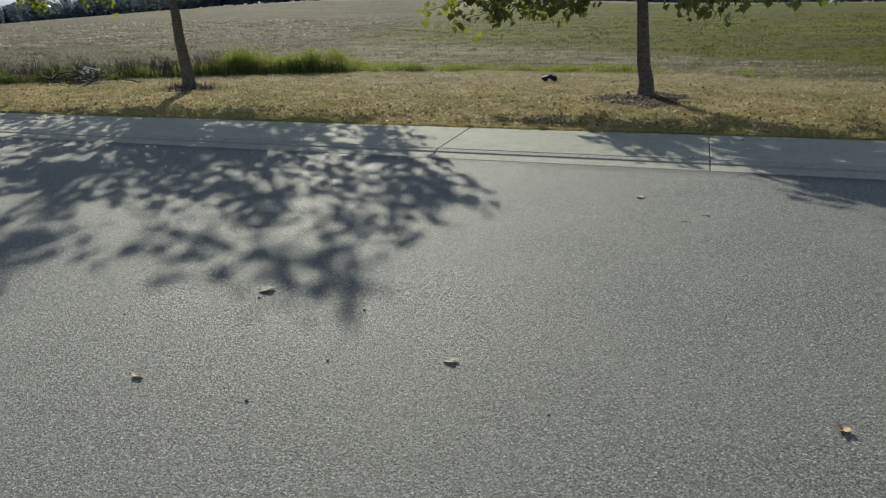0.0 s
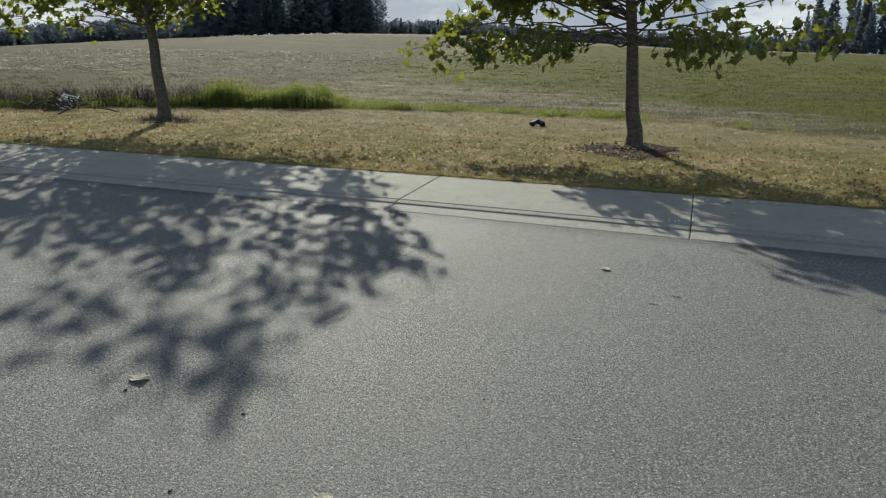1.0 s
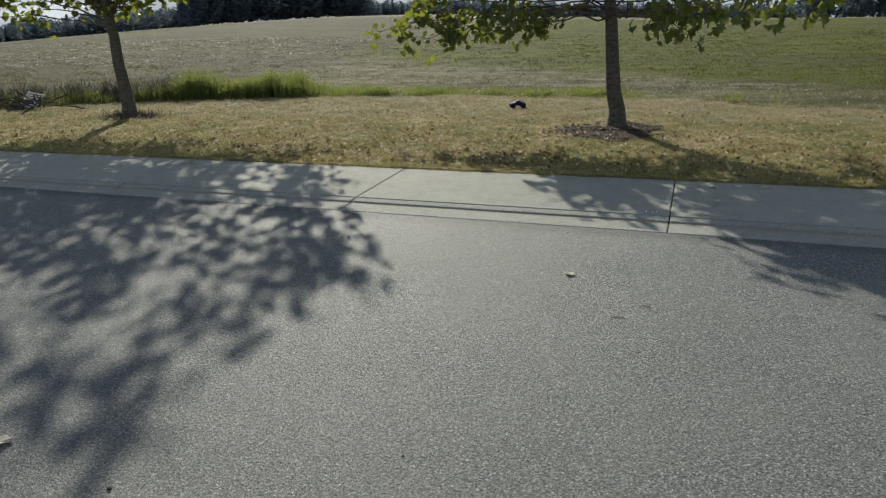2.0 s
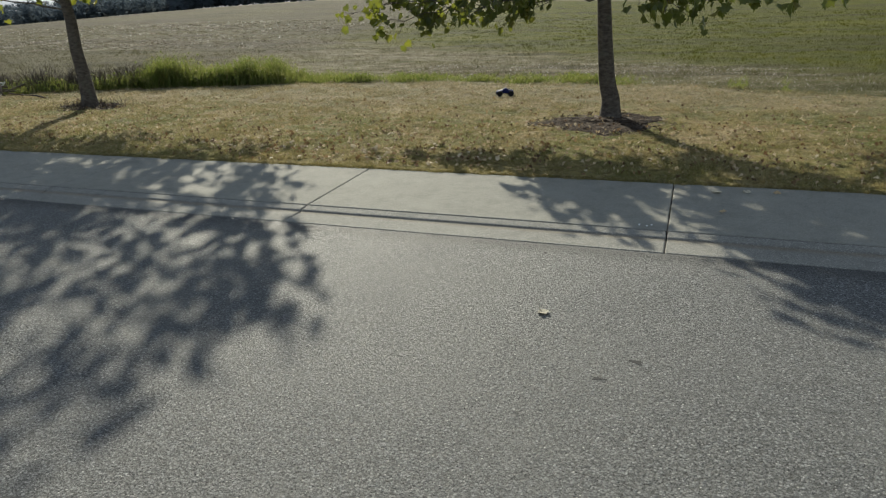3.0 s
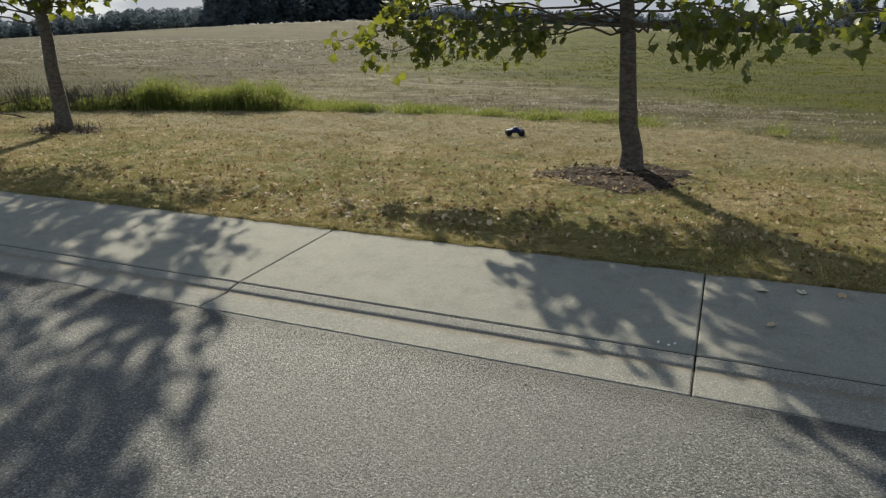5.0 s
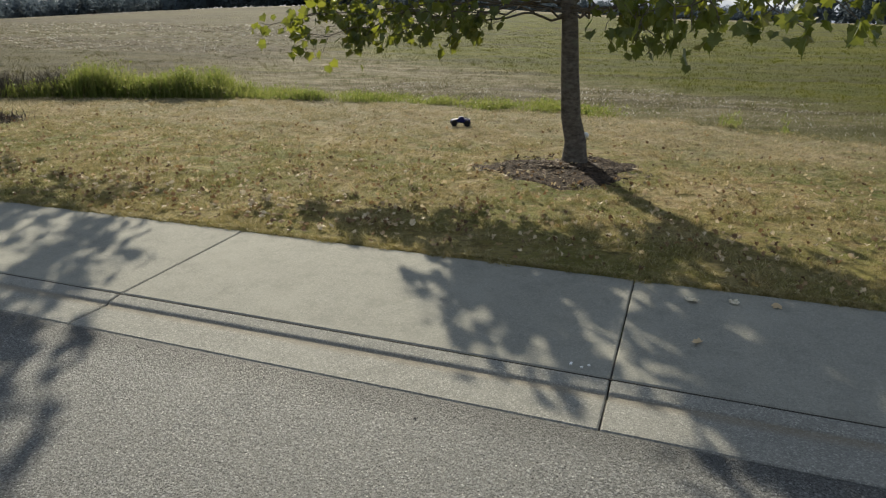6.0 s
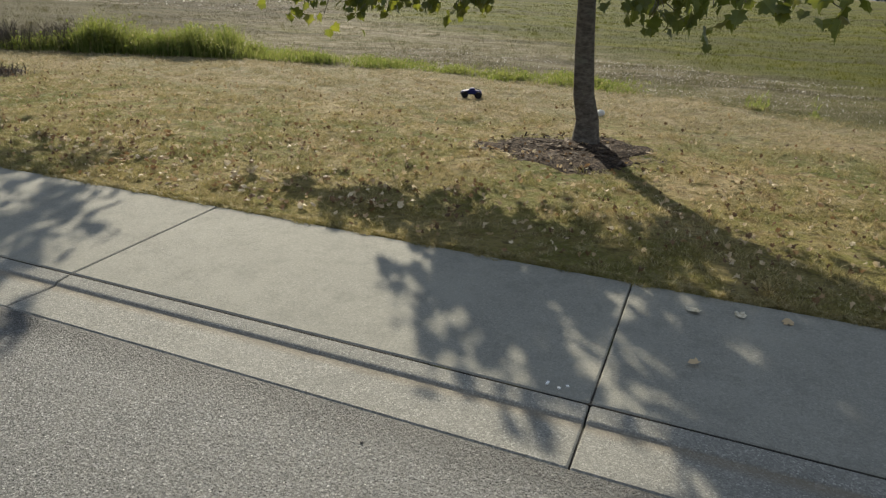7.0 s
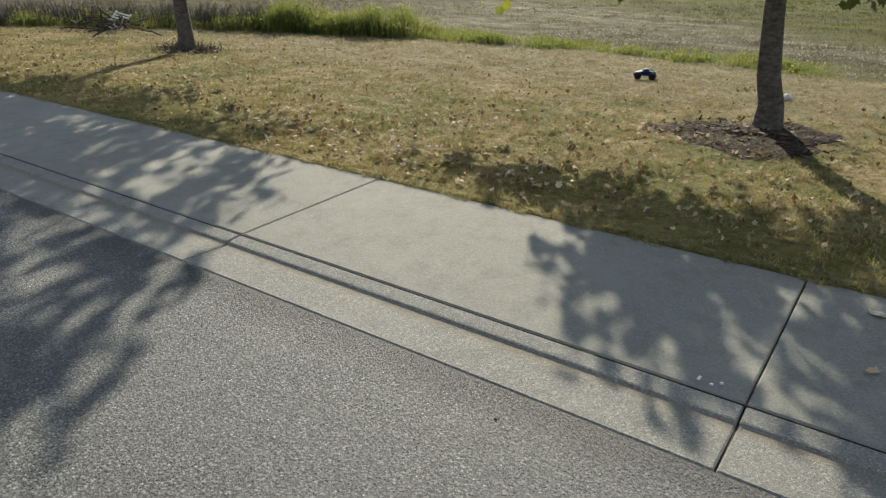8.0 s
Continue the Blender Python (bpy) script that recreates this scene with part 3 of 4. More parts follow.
        twig(on_spine(z), d, length, (0.040 if z > 2.0 else 0.022) * (1.1 - z / height), 0, store)
        if store[1]:
            raw("limb", store[0], store[1], BARK, root, True)
    for sx, sy, sz in sprays:
        store = ([], [])
        end = np.array([sx - at[0], sy - at[1], sz - z0])
        start = on_spine(1.72 + rng.uniform(0, 0.35) - z0)
        top = start * 0.4 + end * 0.6 + np.array([0, 0, rng.uniform(0.0, 0.12)])
        arc = [start * (1 - u) ** 2 + top * 2 * u * (1 - u) + end * u * u for u in np.linspace(0, 1, 12)]
        arc = [p + rng.normal(0, 0.045, 3) * (0 < i) for i, p in enumerate(arc)]
        add(store, arc, np.linspace(0.016, 0.004, 12), 6)
        for i in (4, 5, 6, 7, 7, 8, 8, 9, 9, 10, 10, 11, 11):
            d = arc[i] - arc[i - 1]
            d = d / np.linalg.norm(d) + rng.normal(0, 0.7, 3) + np.array([0, 0, -0.25])
            d *= rng.uniform(0.10, 0.34) / np.linalg.norm(d)
            tip = arc[i] + d
            gx, gy = shadow_of(np.array([tip + np.array([at[0], at[1], z0])]))
            if not room(gx, gy)[0] and not 2.0 < gy[0] < 3.3:
                continue
            add(store, [arc[i], arc[i] + d * 0.5 + rng.normal(0, 0.012, 3), tip], (0.005, 0.004, 0.0025), 4)
            few.append(tip)
            few_dirs.append(d / np.linalg.norm(d))
        raw("limb", store[0], store[1], BARK, root, True)
    for gx, gy, gz, tips in boughs:
        # a bough whose leafy end shades the ground at gx, gy
        store = ([], [])
        end = np.array([gx, gy, 0.05]) + np.array(sun_dir) * (gz - 0.05) / sun_dir.z - np.array([*at, z0])
        start = on_spine(min(gz - z0, height) * 0.62 + 0.5)
        mid = start * 0.5 + end * 0.5 + np.array([0, 0, 0.22])
        arc = [start * (1 - u) ** 2 + mid * 2 * u * (1 - u) + end * u * u for u in np.linspace(0, 1, 9)]
        arc = [p + rng.normal(0, 0.05, 3) * (0 < i < 8) for i, p in enumerate(arc)]
        add(store, arc, np.linspace(0.019, 0.005, 9), 6)
        for _ in range(tips):
            tip = end + rng.normal(0, 0.17, 3)
            add(store, [arc[7], (arc[7] + tip) / 2 + rng.normal(0, 0.02, 3), tip], (0.005, 0.004, 0.003), 4)
            ends.append(tip)
            dirs.append((tip - arc[7]) / np.linalg.norm(tip - arc[7]))
        raw("limb", store[0], store[1], BARK, root, True)
    ends, dirs = np.array(ends), np.array(dirs)
    # the crown leaves the stem free
    ok = (ends[:, 2] > [clear(x) + 0.05 for x in ends[:, 0]]) & ((ends[:, 2] > 2.0) | (np.abs(ends[:, 0]) > 0.5))
    v, f = leaf_cloud(rng, ends[ok], dirs[ok], 0.158, per, 0.12)
    if few:
        v2, f2 = leaf_cloud(rng, np.array(few), np.array(few_dirs), 0.122, 5, 0.08, 1.0)
        f = np.concatenate([f, f2 + len(v)])
        v = np.concatenate([v, v2])
    tagged(raw("crown", v, f, LEAF, root), "green lobed maple leaves with sunlit yellowish edges", kind="stuff")
    return root


edge_a = ((-1.2, 1.3), (-1.05, 0.9), (-0.7, 0.5), (-0.5, 0.0), (0.0, -0.35), (0.4, -0.9), (0.65, -1.35), (0.9, -1.9), (0.8, -2.2), (0.55, -2.8), (0.9, -3.7), (0.65, -3.9), (0.35, -3.5), (-0.2, -3.8), (-0.8, -3.5))
low_a = ((-8.2, 1.9, 2.3), (-7.6, 2.3, 2.5), (-8.6, 1.3, 2.7), (-7.9, 1.0, 3.0), (-7.0, 1.7, 2.7), (-9.2, 1.7, 2.5), (-9.6, 1.0, 3.0), (-8.9, 0.6, 3.3), (-6.6, 2.2, 2.9), (-7.3, 0.8, 3.3), (-10.0, 1.9, 2.2), (-6.3, 1.3, 3.2))
inner_a = [(-2.3 - 0.62 * i + 0.2 * (j % 2), 2.1 - 0.5 * j) for i in range(8) for j in range(6)]
reach_a = ((0.9, -0.85), (0.4, -0.35), (-0.1, -0.05), (-0.6, 0.45), (-1.1, 0.85), (-1.6, 1.1), (-2.1, 1.2))
fill_a = [(x - 0.5 - 0.58 * i, y + 0.12 * (-1) ** i) for y, x in reach_a for i in range(7)]
tree("maple_tree", TREE_A, 11, 2.3, 6.5, 4.8, (-0.6, 0.1), "young maple with grey bark and a broad green crown", room_a, per=6, keep=0.10, trunk_r=0.135,
     low=((3.4, (1.0, -0.4, 0.5), 3.6), (3.6, (0.9, 0.1, 0.5), 3.4), (3.2, (0.5, -1.0, 0.4), 3.2), (4.2, (0.7, -0.8, 0.5), 3.0), (3.3, (1.0, -0.9, 0.3), 3.2), (4.0, (1.0, -0.12, 0.42), 3.4),
          (3.3, (1.0, 0.0, 0.34), 4.3), (3.5, (1.0, 0.15, 0.38), 4.3), (3.6, (1.0, -0.1, 0.28), 4.5), (3.8, (1.0, 0.3, 0.4), 4.2), (3.5, (1.0, -0.25, 0.35), 4.4), (3.4, (0.9, 0.35, 0.2), 4.2), (4.3, (1.0, -0.2, 0.3), 3.6)),
     boughs=[(x, y, max(3.5, 0.575 * (6.2 - y)), 6) for x, y in edge_a] + [(x, y, max(2.5, 0.575 * (6.0 - y)) + (0.9 if x > -4.5 else 0.0), 4) for x, y in inner_a] + [(*b, 9) for b in low_a]
     + [(x, y, max(3.5, 0.575 * (6.2 - y)), 3) for x, y in fill_a] + [(-1.9 - 0.5 * i, 2.4 + 0.25 * (i % 2), 3.3 if i < 6 else 2.6, 5) for i in range(11)] + [(-1.7, -4.4, 6.2, 8), (-1.9, -3.9, 5.9, 8), (-1.4, -4.8, 6.4, 8)],
     clear=lambda x: 3.15 if x > 1.1 else 1.9 if x > -2.0 else 1.5)
tree("maple_tree", TREE_B, 23, 1.95, 6.4, 4.4, (-0.62, 0.05), "young maple with ridged grey-brown bark in a mulch ring", room_b, limbs=32, keep=0.43, trunk_r=0.122,
     low=((1.75, (1.0, -0.15, 0.85), 2.4), (1.72, (-1.0, 0.1, 0.8), 2.6)),
     sprays=((-1.35, 4.9, 1.48), (0.1, 4.7, 1.62), (0.5, 4.6, 1.72), (-0.8, 5.1, 1.76), (-0.9, 5.3, 1.62), (-2.1, 5.3, 1.68), (-1.5, 5.4, 1.76),
             (2.75, 3.7, 1.74), (3.2, 3.1, 1.80), (4.3, 3.1, 1.84), (3.0, 4.1, 1.78), (4.0, 2.7, 1.86)),
     boughs=[(*b, 8) for b in ((2.45, 1.55, 2.6), (2.22, 1.15, 2.5), (2.5, 1.10, 2.7), (2.2, 1.80, 2.5), (2.75, 1.40, 2.8), (2.72, 0.95, 2.6), (2.7, 1.75, 2.7), (3.85, 0.45, 2.9), (4.05, 0.0, 3.0),
             (3.5, 1.6, 3.1), (4.25, -0.6, 3.2), (3.75, 1.25, 3.0), (4.1, 1.75, 3.1), (4.25, 0.9, 3.2), (4.7, 1.4, 3.1), (4.75, 0.5, 3.3), (4.3, 0.3, 3.1), (2.6, 2.3, 2.6), (3.2, 2.6, 2.8), (2.0, 2.3, 2.5), (1.2, 2.6, 2.1), (3.9, 2.4, 2.8), (0.7, 2.55, 2.0))])


# ---- mulch rings, grass, weeds ----
def mulch_ring(at, radius, seed):
    rng = np.random.default_rng(seed)
    bm = bmesh.new()
    rings, seg = 7, 36
    grid = []
    wob = [1 + 0.16 * math.sin(3 * a + seed) + 0.1 * math.sin(7 * a + 2 * seed) for a in np.linspace(0, 2 * math.pi, seg, False)]
    for r in range(rings + 1):
        row = []
        for s in range(seg):
            a = 2 * math.pi * s / seg
            d = radius * wob[s] * r / rings
            x, y = at[0] + d * math.cos(a) * 1.1, at[1] + d * math.sin(a)
            h = 0.025 * (1 - (r / rings) ** 2) + rng.normal(0, 0.008) - (0.03 if r == rings else 0)
            row.append(bm.verts.new((x, y, float(ground_z(x, y)) + h + 0.004)))
        grid.append(row)
    for r in range(rings):
        for s in range(seg):
            q = [grid[r][s], grid[r + 1][s], grid[r + 1][(s + 1) % seg], grid[r][(s + 1) % seg]]
            bm.faces.new(q)
    ob = part("mulch_ring", bm, MULCH)
    tagged(ob, "dark bark mulch heaped round the foot of a tree", "mulch", group="mulch rings")
    n = 420
    a, d = rng.uniform(0, 2 * math.pi, n), radius * np.sqrt(rng.uniform(0, 1.2, n))
    x, y = at[0] + d * np.cos(a) * 1.1, at[1] + d * np.sin(a)
    z = ground_z(x, y) + 0.025 * np.clip(1 - (d / radius) ** 2, 0, 1) + 0.012
    c = np.stack([x, y, z], 1)
    u = rng.normal(0, 1, (n, 3)) * np.array([1, 1, 0.25])
    u /= np.linalg.norm(u, axis=1, keepdims=True)
    w = np.cross(u, np.array([0, 0, 1.0]) + rng.normal(0, 0.4, (n, 3)))
    ln, wd = rng.uniform(0.015, 0.05, (n, 1)), rng.uniform(0.004, 0.012, (n, 1))
    v = np.stack([c - u * ln - w * wd, c + u * ln - w * wd, c + u * ln + w * wd, c - u * ln + w * wd], 1).reshape(-1, 3)
    tagged(raw("chip", v, np.arange(4 * n).reshape(-1, 4), CHIPS, ob), "bark chips", kind="stuff")


mulch_ring(TREE_A, 0.55, 3)
mulch_ring((TREE_B[0] - 0.05, TREE_B[1] - 0.55), 0.85, 5)


def blades(rng, x, y, tall, wide, lean, up=0.0, heading=None):
    """Single bent blades: two triangles each."""
    n = len(x)
    z = ground_z(x, y) - 0.006 + up
    a = rng.uniform(0, 2 * math.pi, n)
    side = np.stack([np.cos(a), np.sin(a), 0 * a], 1) * wide[:, None]
    b = rng.uniform(0, 2 * math.pi, n) if heading is None else heading
    bend = np.stack([np.cos(b), np.sin(b), 0 * b], 1) * (lean * tall)[:, None]
    base = np.stack([x, y, z], 1)
    mid = base + bend * 0.35 + np.array([0, 0, 1.0]) * (tall * 0.6)[:, None]
    tip = base + bend + np.array([0, 0, 1.0]) * tall[:, None]
    v = np.stack([base - side, base + side, mid + side * 0.7, mid - side * 0.7, tip], 1).reshape(-1, 3)
    o = np.arange(n)[:, None] * 5
    f = np.concatenate([o + np.array([[0, 1, 2]]), o + np.array([[0, 2, 3]]), o + np.array([[3, 2, 4]])], 0)
    return v, f


def patchy(x, y):
    return 0.5 + 0.25 * np.sin(1.7 * x + 0.9 * np.sin(2.3 * y)) + 0.25 * np.sin(2.9 * y + 1.3 * np.sin(1.9 * x + 1))


def lumps(x, y, scale, seed):
    """Smooth random values between 0 and 1 over the ground."""
    table = np.random.default_rng(seed).uniform(0, 1, (64, 64))
    u, v = np.asarray(x) * scale, np.asarray(y) * scale
    i, j = np.floor(u).astype(int), np.floor(v).astype(int)
    a, b = u - i, v - j
    a, b = a * a * (3 - 2 * a), b * b * (3 - 2 * b)
    i, j, i2, j2 = i % 64, j % 64, (i + 1) % 64, (j + 1) % 64
    return (table[i, j] * (1 - a) + table[i2, j] * a) * (1 - b) + (table[i, j2] * (1 - a) + table[i2, j2] * a) * b


def verge_grass():
    rng = np.random.default_rng(7)
    n, each = 80000, 9
    x = rng.uniform(-15, 8.5, n)
    y = WALK_BACK + 0.03 + rng.uniform(0, 1, n) ** 1.25 * 8.6
    ok = (y < lawn_end(x) + 0.3) & (((x - TREE_B[0]) ** 2 + (y - TREE_B[1] + 0.55) ** 2) > 0.6) & (rng.uniform(0, 1, n) < smooth(0.6 * lumps(x, y, 7.0, 1) + 0.4 * lumps(x, y, 2.1, 2), 0.25, 0.62))
    x, y = x[ok], y[ok]
    size = np.clip(rng.gamma(3.0, 0.3, len(x)), 0.4, 1.7) * (0.45 + 1.1 * lumps(x, y, 5.0, 3))
    x, y, size = (np.repeat(q, each) for q in (x, y, size))
    n = len(x)
    x, y = x + rng.normal(0, 0.022, n), y + rng.normal(0, 0.022, n)
    y = np.maximum(y, WALK_BACK + 0.02)
    v, f = blades(rng, x, y, size * rng.uniform(0.02, 0.044, n), rng.uniform(0.0016, 0.0038, n), rng.uniform(0.5, 1.8, n))
    tagged(raw("verge_grass", v, f, BLADES), "short dry straw-coloured and olive mown grass", "grass", kind="stuff")
    # the ragged edge along the pavement, creeping over the concrete
    n = 46000
    x = rng.uniform(-15, 8, n)
    creep = 0.035 * patchy(2.6 * x, 0 * x + 1) + 0.05 * patchy(7.3 * x, 0 * x + 3) ** 3 + 0.025 * patchy(23.0 * x, 0 * x + 2) ** 2
    back = rng.uniform(0, 1, n) ** 1.4
    y = np.full(n, WALK_BACK + 0.05)
    v, f = blades(rng, x, y, rng.uniform(0.012, 0.034, n), rng.uniform(0.0016, 0.0035, n), rng.uniform(0.3, 2.2, n), 0.006, -math.pi / 2 + rng.normal(0, 1.1, n))
    v[:, 1] += np.repeat(0.03 - (creep + 0.06) * back, 5)
    tagged(raw("edge_grass", v, f, BLADES), "ragged dry grass creeping over the pavement edge", "grass", kind="stuff")


def field_grass():
    rng = np.random.default_rng(8)
    n, each = 16000, 7
    y = 6 + 48 * rng.uniform(0, 1, n) ** 1.8
    x = rng.uniform(-1, 1, n) * (9 + 0.75 * y) - 0.42 * y
    x, y = np.repeat(x, each), np.repeat(y, each)
    n = len(x)
    x, y = x + rng.normal(0, 0.05, n) * (1 + 0.03 * y), y + rng.normal(0, 0.05, n)
    ok = y > lawn_end(x) + 0.1
    x, y = x[ok], y[ok]
    tall = rng.uniform(0.03, 0.10, len(x)) * (0.4 + patchy(0.6 * x, 0.6 * y))
    v, f = blades(rng, x, y, tall, 0.0025 + 0.00022 * y, rng.uniform(0.3, 1.2, len(x)))
    tagged(raw("field_grass", v, f, FIELD_BLADES), "thin stubble and regrowing field grass", "grass", kind="stuff")


def weeds():
    rng = np.random.default_rng(9)
    V, F, o = [], [], 0
    # clumps of upright leafy stems: one tall bush, a dense one beside it, low growth beyond
    for k in range(150):
        x = rng.uniform(-15.5, -6.8) if k < 70 else rng.uniform(-8.9, -7.1) if k < 95 else rng.uniform(-10.3, -9.5) if k < 110 else rng.uniform(-6.8, 1.5)
        y = lawn_end(x) + 0.1 + abs(rng.normal(0, 0.45))
        top = np.interp(x, [-15, -11, -10.4, -10.1, -9.6, -9.3, -8.9, -8.5, -7.3, -6.9, -5, -1, 2], [0.4, 0.42, 0.55, 0.9, 0.85, 0.45, 0.5, 0.66, 0.66, 0.3, 0.22, 0.15, 0.1])
        big = top * rng.uniform(0.5, 1.05)
        n = 150
        px, py = x + rng.normal(0, 0.2, n), y + rng.normal(0, 0.16, n)
        off = np.hypot(px - x, py - y)
        tall = big * rng.uniform(0.35, 1.1, n) * np.clip(1.15 - off, 0.3, 1)
        v, f = blades(rng, px, py, tall, rng.uniform(0.004, 0.010, n), rng.uniform(0.05, 0.6, n))
        V.append(v)
        F.append(f + o)
        o += len(v)
        # leaves along the stems
        px, py, tall = px[::2], py[::2], tall[::2]
        n = len(px)
        c = np.stack([px, py, ground_z(px, py) + tall * rng.uniform(0.25, 1.0, n)], 1)
        v, f = leaf_cloud(rng, c, rng.normal(0, 1, (n, 3)), 0.035 + 0.03 * big, 1, 0.03, -0.2)
        V.append(v)
        F.append(f + o)
        o += len(v)
    n = 16000
    x = rng.uniform(-15.5, 4.5, n)
    y = lawn_end(x) + 0.05 + np.abs(rng.normal(0, 0.8, n))
    ok = (x < -6) | (patchy(1.3 * x, 0.4 * y) * patchy(4.1 * x, 0 * y + 2) > 0.33)
    x, y = x[ok], y[ok]
    n = len(x)
    v, f = blades(rng, x, y, rng.uniform(0.05, 0.28, n) * np.where(x < -6, 0.85, 0.36), rng.uniform(0.003, 0.009, n), rng.uniform(0.2, 0.9, n))
    V.append(v)
    F.append(f + o)
    tagged(raw("tall_weeds", np.concatenate(V), np.concatenate(F), WEEDS), "ragged green weeds and tall grasses along the field edge", "weeds", kind="stuff")


def dead_weeds():
    rng = np.random.default_rng(12)
    n = 5200
    x = rng.uniform(-17, -10.3, n)
    y = lawn_end(x) + 0.1 + np.abs(rng.normal(0, 0.9, n))
    tall = rng.uniform(0.15, 0.75, n) * (0.45 + 0.7 * patchy(2 * x, 2 * y))
    # shoots round the foot of the far tree, their shade put into the dark colour
    m = 420
    a, d = rng.uniform(0, 2 * math.pi, m), np.abs(rng.normal(0.26, 0.14, m))
    x, y = np.append(x, TREE_A[0] + d * np.cos(a) * 1.6), np.append(y, TREE_A[1] + d * np.sin(a))
    tall, n = np.append(tall, rng.uniform(0.05, 0.2, m)), n + m
    v, f = blades(rng, x, y, tall, rng.uniform(0.003, 0.009, n), rng.uniform(0.1, 0.8, n))
    tagged(raw("dead_weeds", v, f, DARKWOOD), "grey-brown dead weed stems at the field edge and dark shaded shoots under a tree", "weeds", kind="stuff")


def field_straw():
    rng = np.random.default_rng(10)
    n = 75000
    y = 25 + 30 * rng.uniform(0, 1, n) ** 1.2
    x = -0.27 * y - 12 - rng.uniform(0, 1, n) * (6 + 0.75 * y)
    ok = patchy(0.35 * x, 0.6 * y) * patchy(1.1 * x, 1.7 * y) > rng.uniform(0.15, 0.8, n)
    x, y = x[ok], y[ok]
    # stubble behind the verge
    n = 34000
    bx = rng.uniform(-5, 13, n)
    by = 6.2 + rng.uniform(0, 1, n) ** 1.3 * 9
    ok = (by > lawn_end(bx) + 0.5) & (0.85 * bx + by < 16 + 2 * patchy(bx, by)) & (patchy(0.5 * bx, 2.2 * by) > rng.uniform(0.1, 0.9, n))
    x, y = np.concatenate([x, bx[ok]]), np.concatenate([y, by[ok]])
    n = len(x)
    v, f = blades(rng, x, y, rng.uniform(0.012, 0.034, n) * (0.8 + y / 22), (0.0015 + 0.00055 * y) * np.where((y > 20) & (rng.uniform(0, 1, n) < 0.14), 3.6, 1.0), rng.uniform(0.6, 2.0, n))
    tagged(raw("field_straw", v, f, STRAW), "pale glinting straw left on the ploughed field", "straw", kind="stuff")


verge_grass()
field_grass()
weeds()
dead_weeds()
field_straw()


# ---- woods in the distance ----
def woods(name, label, stretches, seed):
    """stretches: azimuth from, to (degrees from +y to +x), distance, height, count, conifer share."""
    rng = np.random.default_rng(seed)
    V, F, o = [], [], 0
    for a0, a1, dist, high, count, share in stretches:
        for _ in range(count):
            az, d = radians(rng.uniform(a0, a1)), dist * rng.uniform(1.0, 1.25)
            x, y = d * math.sin(az) + 3, d * math.cos(az) - 5
            h = high * rng.uniform(0.6, 1.15)
            n = 700 if high > 8 else 300
            u = rng.uniform(0.02, 1, n) ** 0.8
            if rng.uniform() < share:
                r = h * 0.15 * (1.02 - u) * rng.uniform(0.5, 1.15, n)
            else:
                r = h * 0.34 * np.sqrt(np.clip(1 - (2 * u - 1) ** 2, 0.05, 1)) * rng.uniform(0.5, 1.1, n)
            a = rng.uniform(0, 2 * math.pi, n)
            c = np.stack([x + r * np.cos(a), y + r * np.sin(a), float(ground_z(x, y)) + u * h], 1)
            s = h * (0.036 if high > 8 else 0.085) * (1.25 - 0.85 * u)[:, None]
            p = [c + rng.normal(0, 1, (n, 3)) * s * np.array([1, 1, 0.75]) for _ in range(3)]
            V.append(np.stack(p, 1).reshape(-1, 3))
            F.append(np.arange(3 * n).reshape(-1, 3) + o)
            o += 3 * n
    tagged(raw(name, np.concatenate(V), np.concatenate(F), HAZY_NEEDLES), label, "woods", kind="stuff")


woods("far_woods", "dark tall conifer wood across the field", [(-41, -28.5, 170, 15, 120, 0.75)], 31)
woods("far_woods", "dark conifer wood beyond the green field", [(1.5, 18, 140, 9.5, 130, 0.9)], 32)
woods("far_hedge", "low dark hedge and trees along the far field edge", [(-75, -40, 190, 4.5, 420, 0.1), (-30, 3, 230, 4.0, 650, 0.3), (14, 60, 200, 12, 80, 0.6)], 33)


# ---- toy car ----
GREY = make("grey_plastic", plain((0.16, 0.16, 0.17), 0.5))

def lathe(bm, profile, seg, axis_x=True):
    """Turn a (along, radius) profile round the x axis."""
    rows = []
    for a, r in profile:
        rows.append([bm.verts.new((a, r * math.cos(2 * math.pi * k / seg), r * math.sin(2 * math.pi * k / seg))) for k in range(seg)])
    for p, q in zip(rows, rows[1:]):
        for k in range(seg):
            bm.faces.new((p[k], p[(k + 1) % seg], q[(k + 1) % seg], q[k]))
    bm.faces.new(rows[0])
    bm.faces.new(rows[-1][::-1])


def loft(bm, sections):
    """A shell through closed sections of equal count."""
    rows = [[bm.verts.new(p) for p in s] for s in sections]
    n = len(rows[0])
    for p, q in zip(rows, rows[1:]):
        for k in range(n):
            bm.faces.new((p[k], p[(k + 1) % n], q[(k + 1) % n], q[k]))
    bm.faces.new(rows[0][::-1])
    bm.faces.new(rows[-1])
    bmesh.ops.recalc_face_normals(bm, faces=bm.faces)


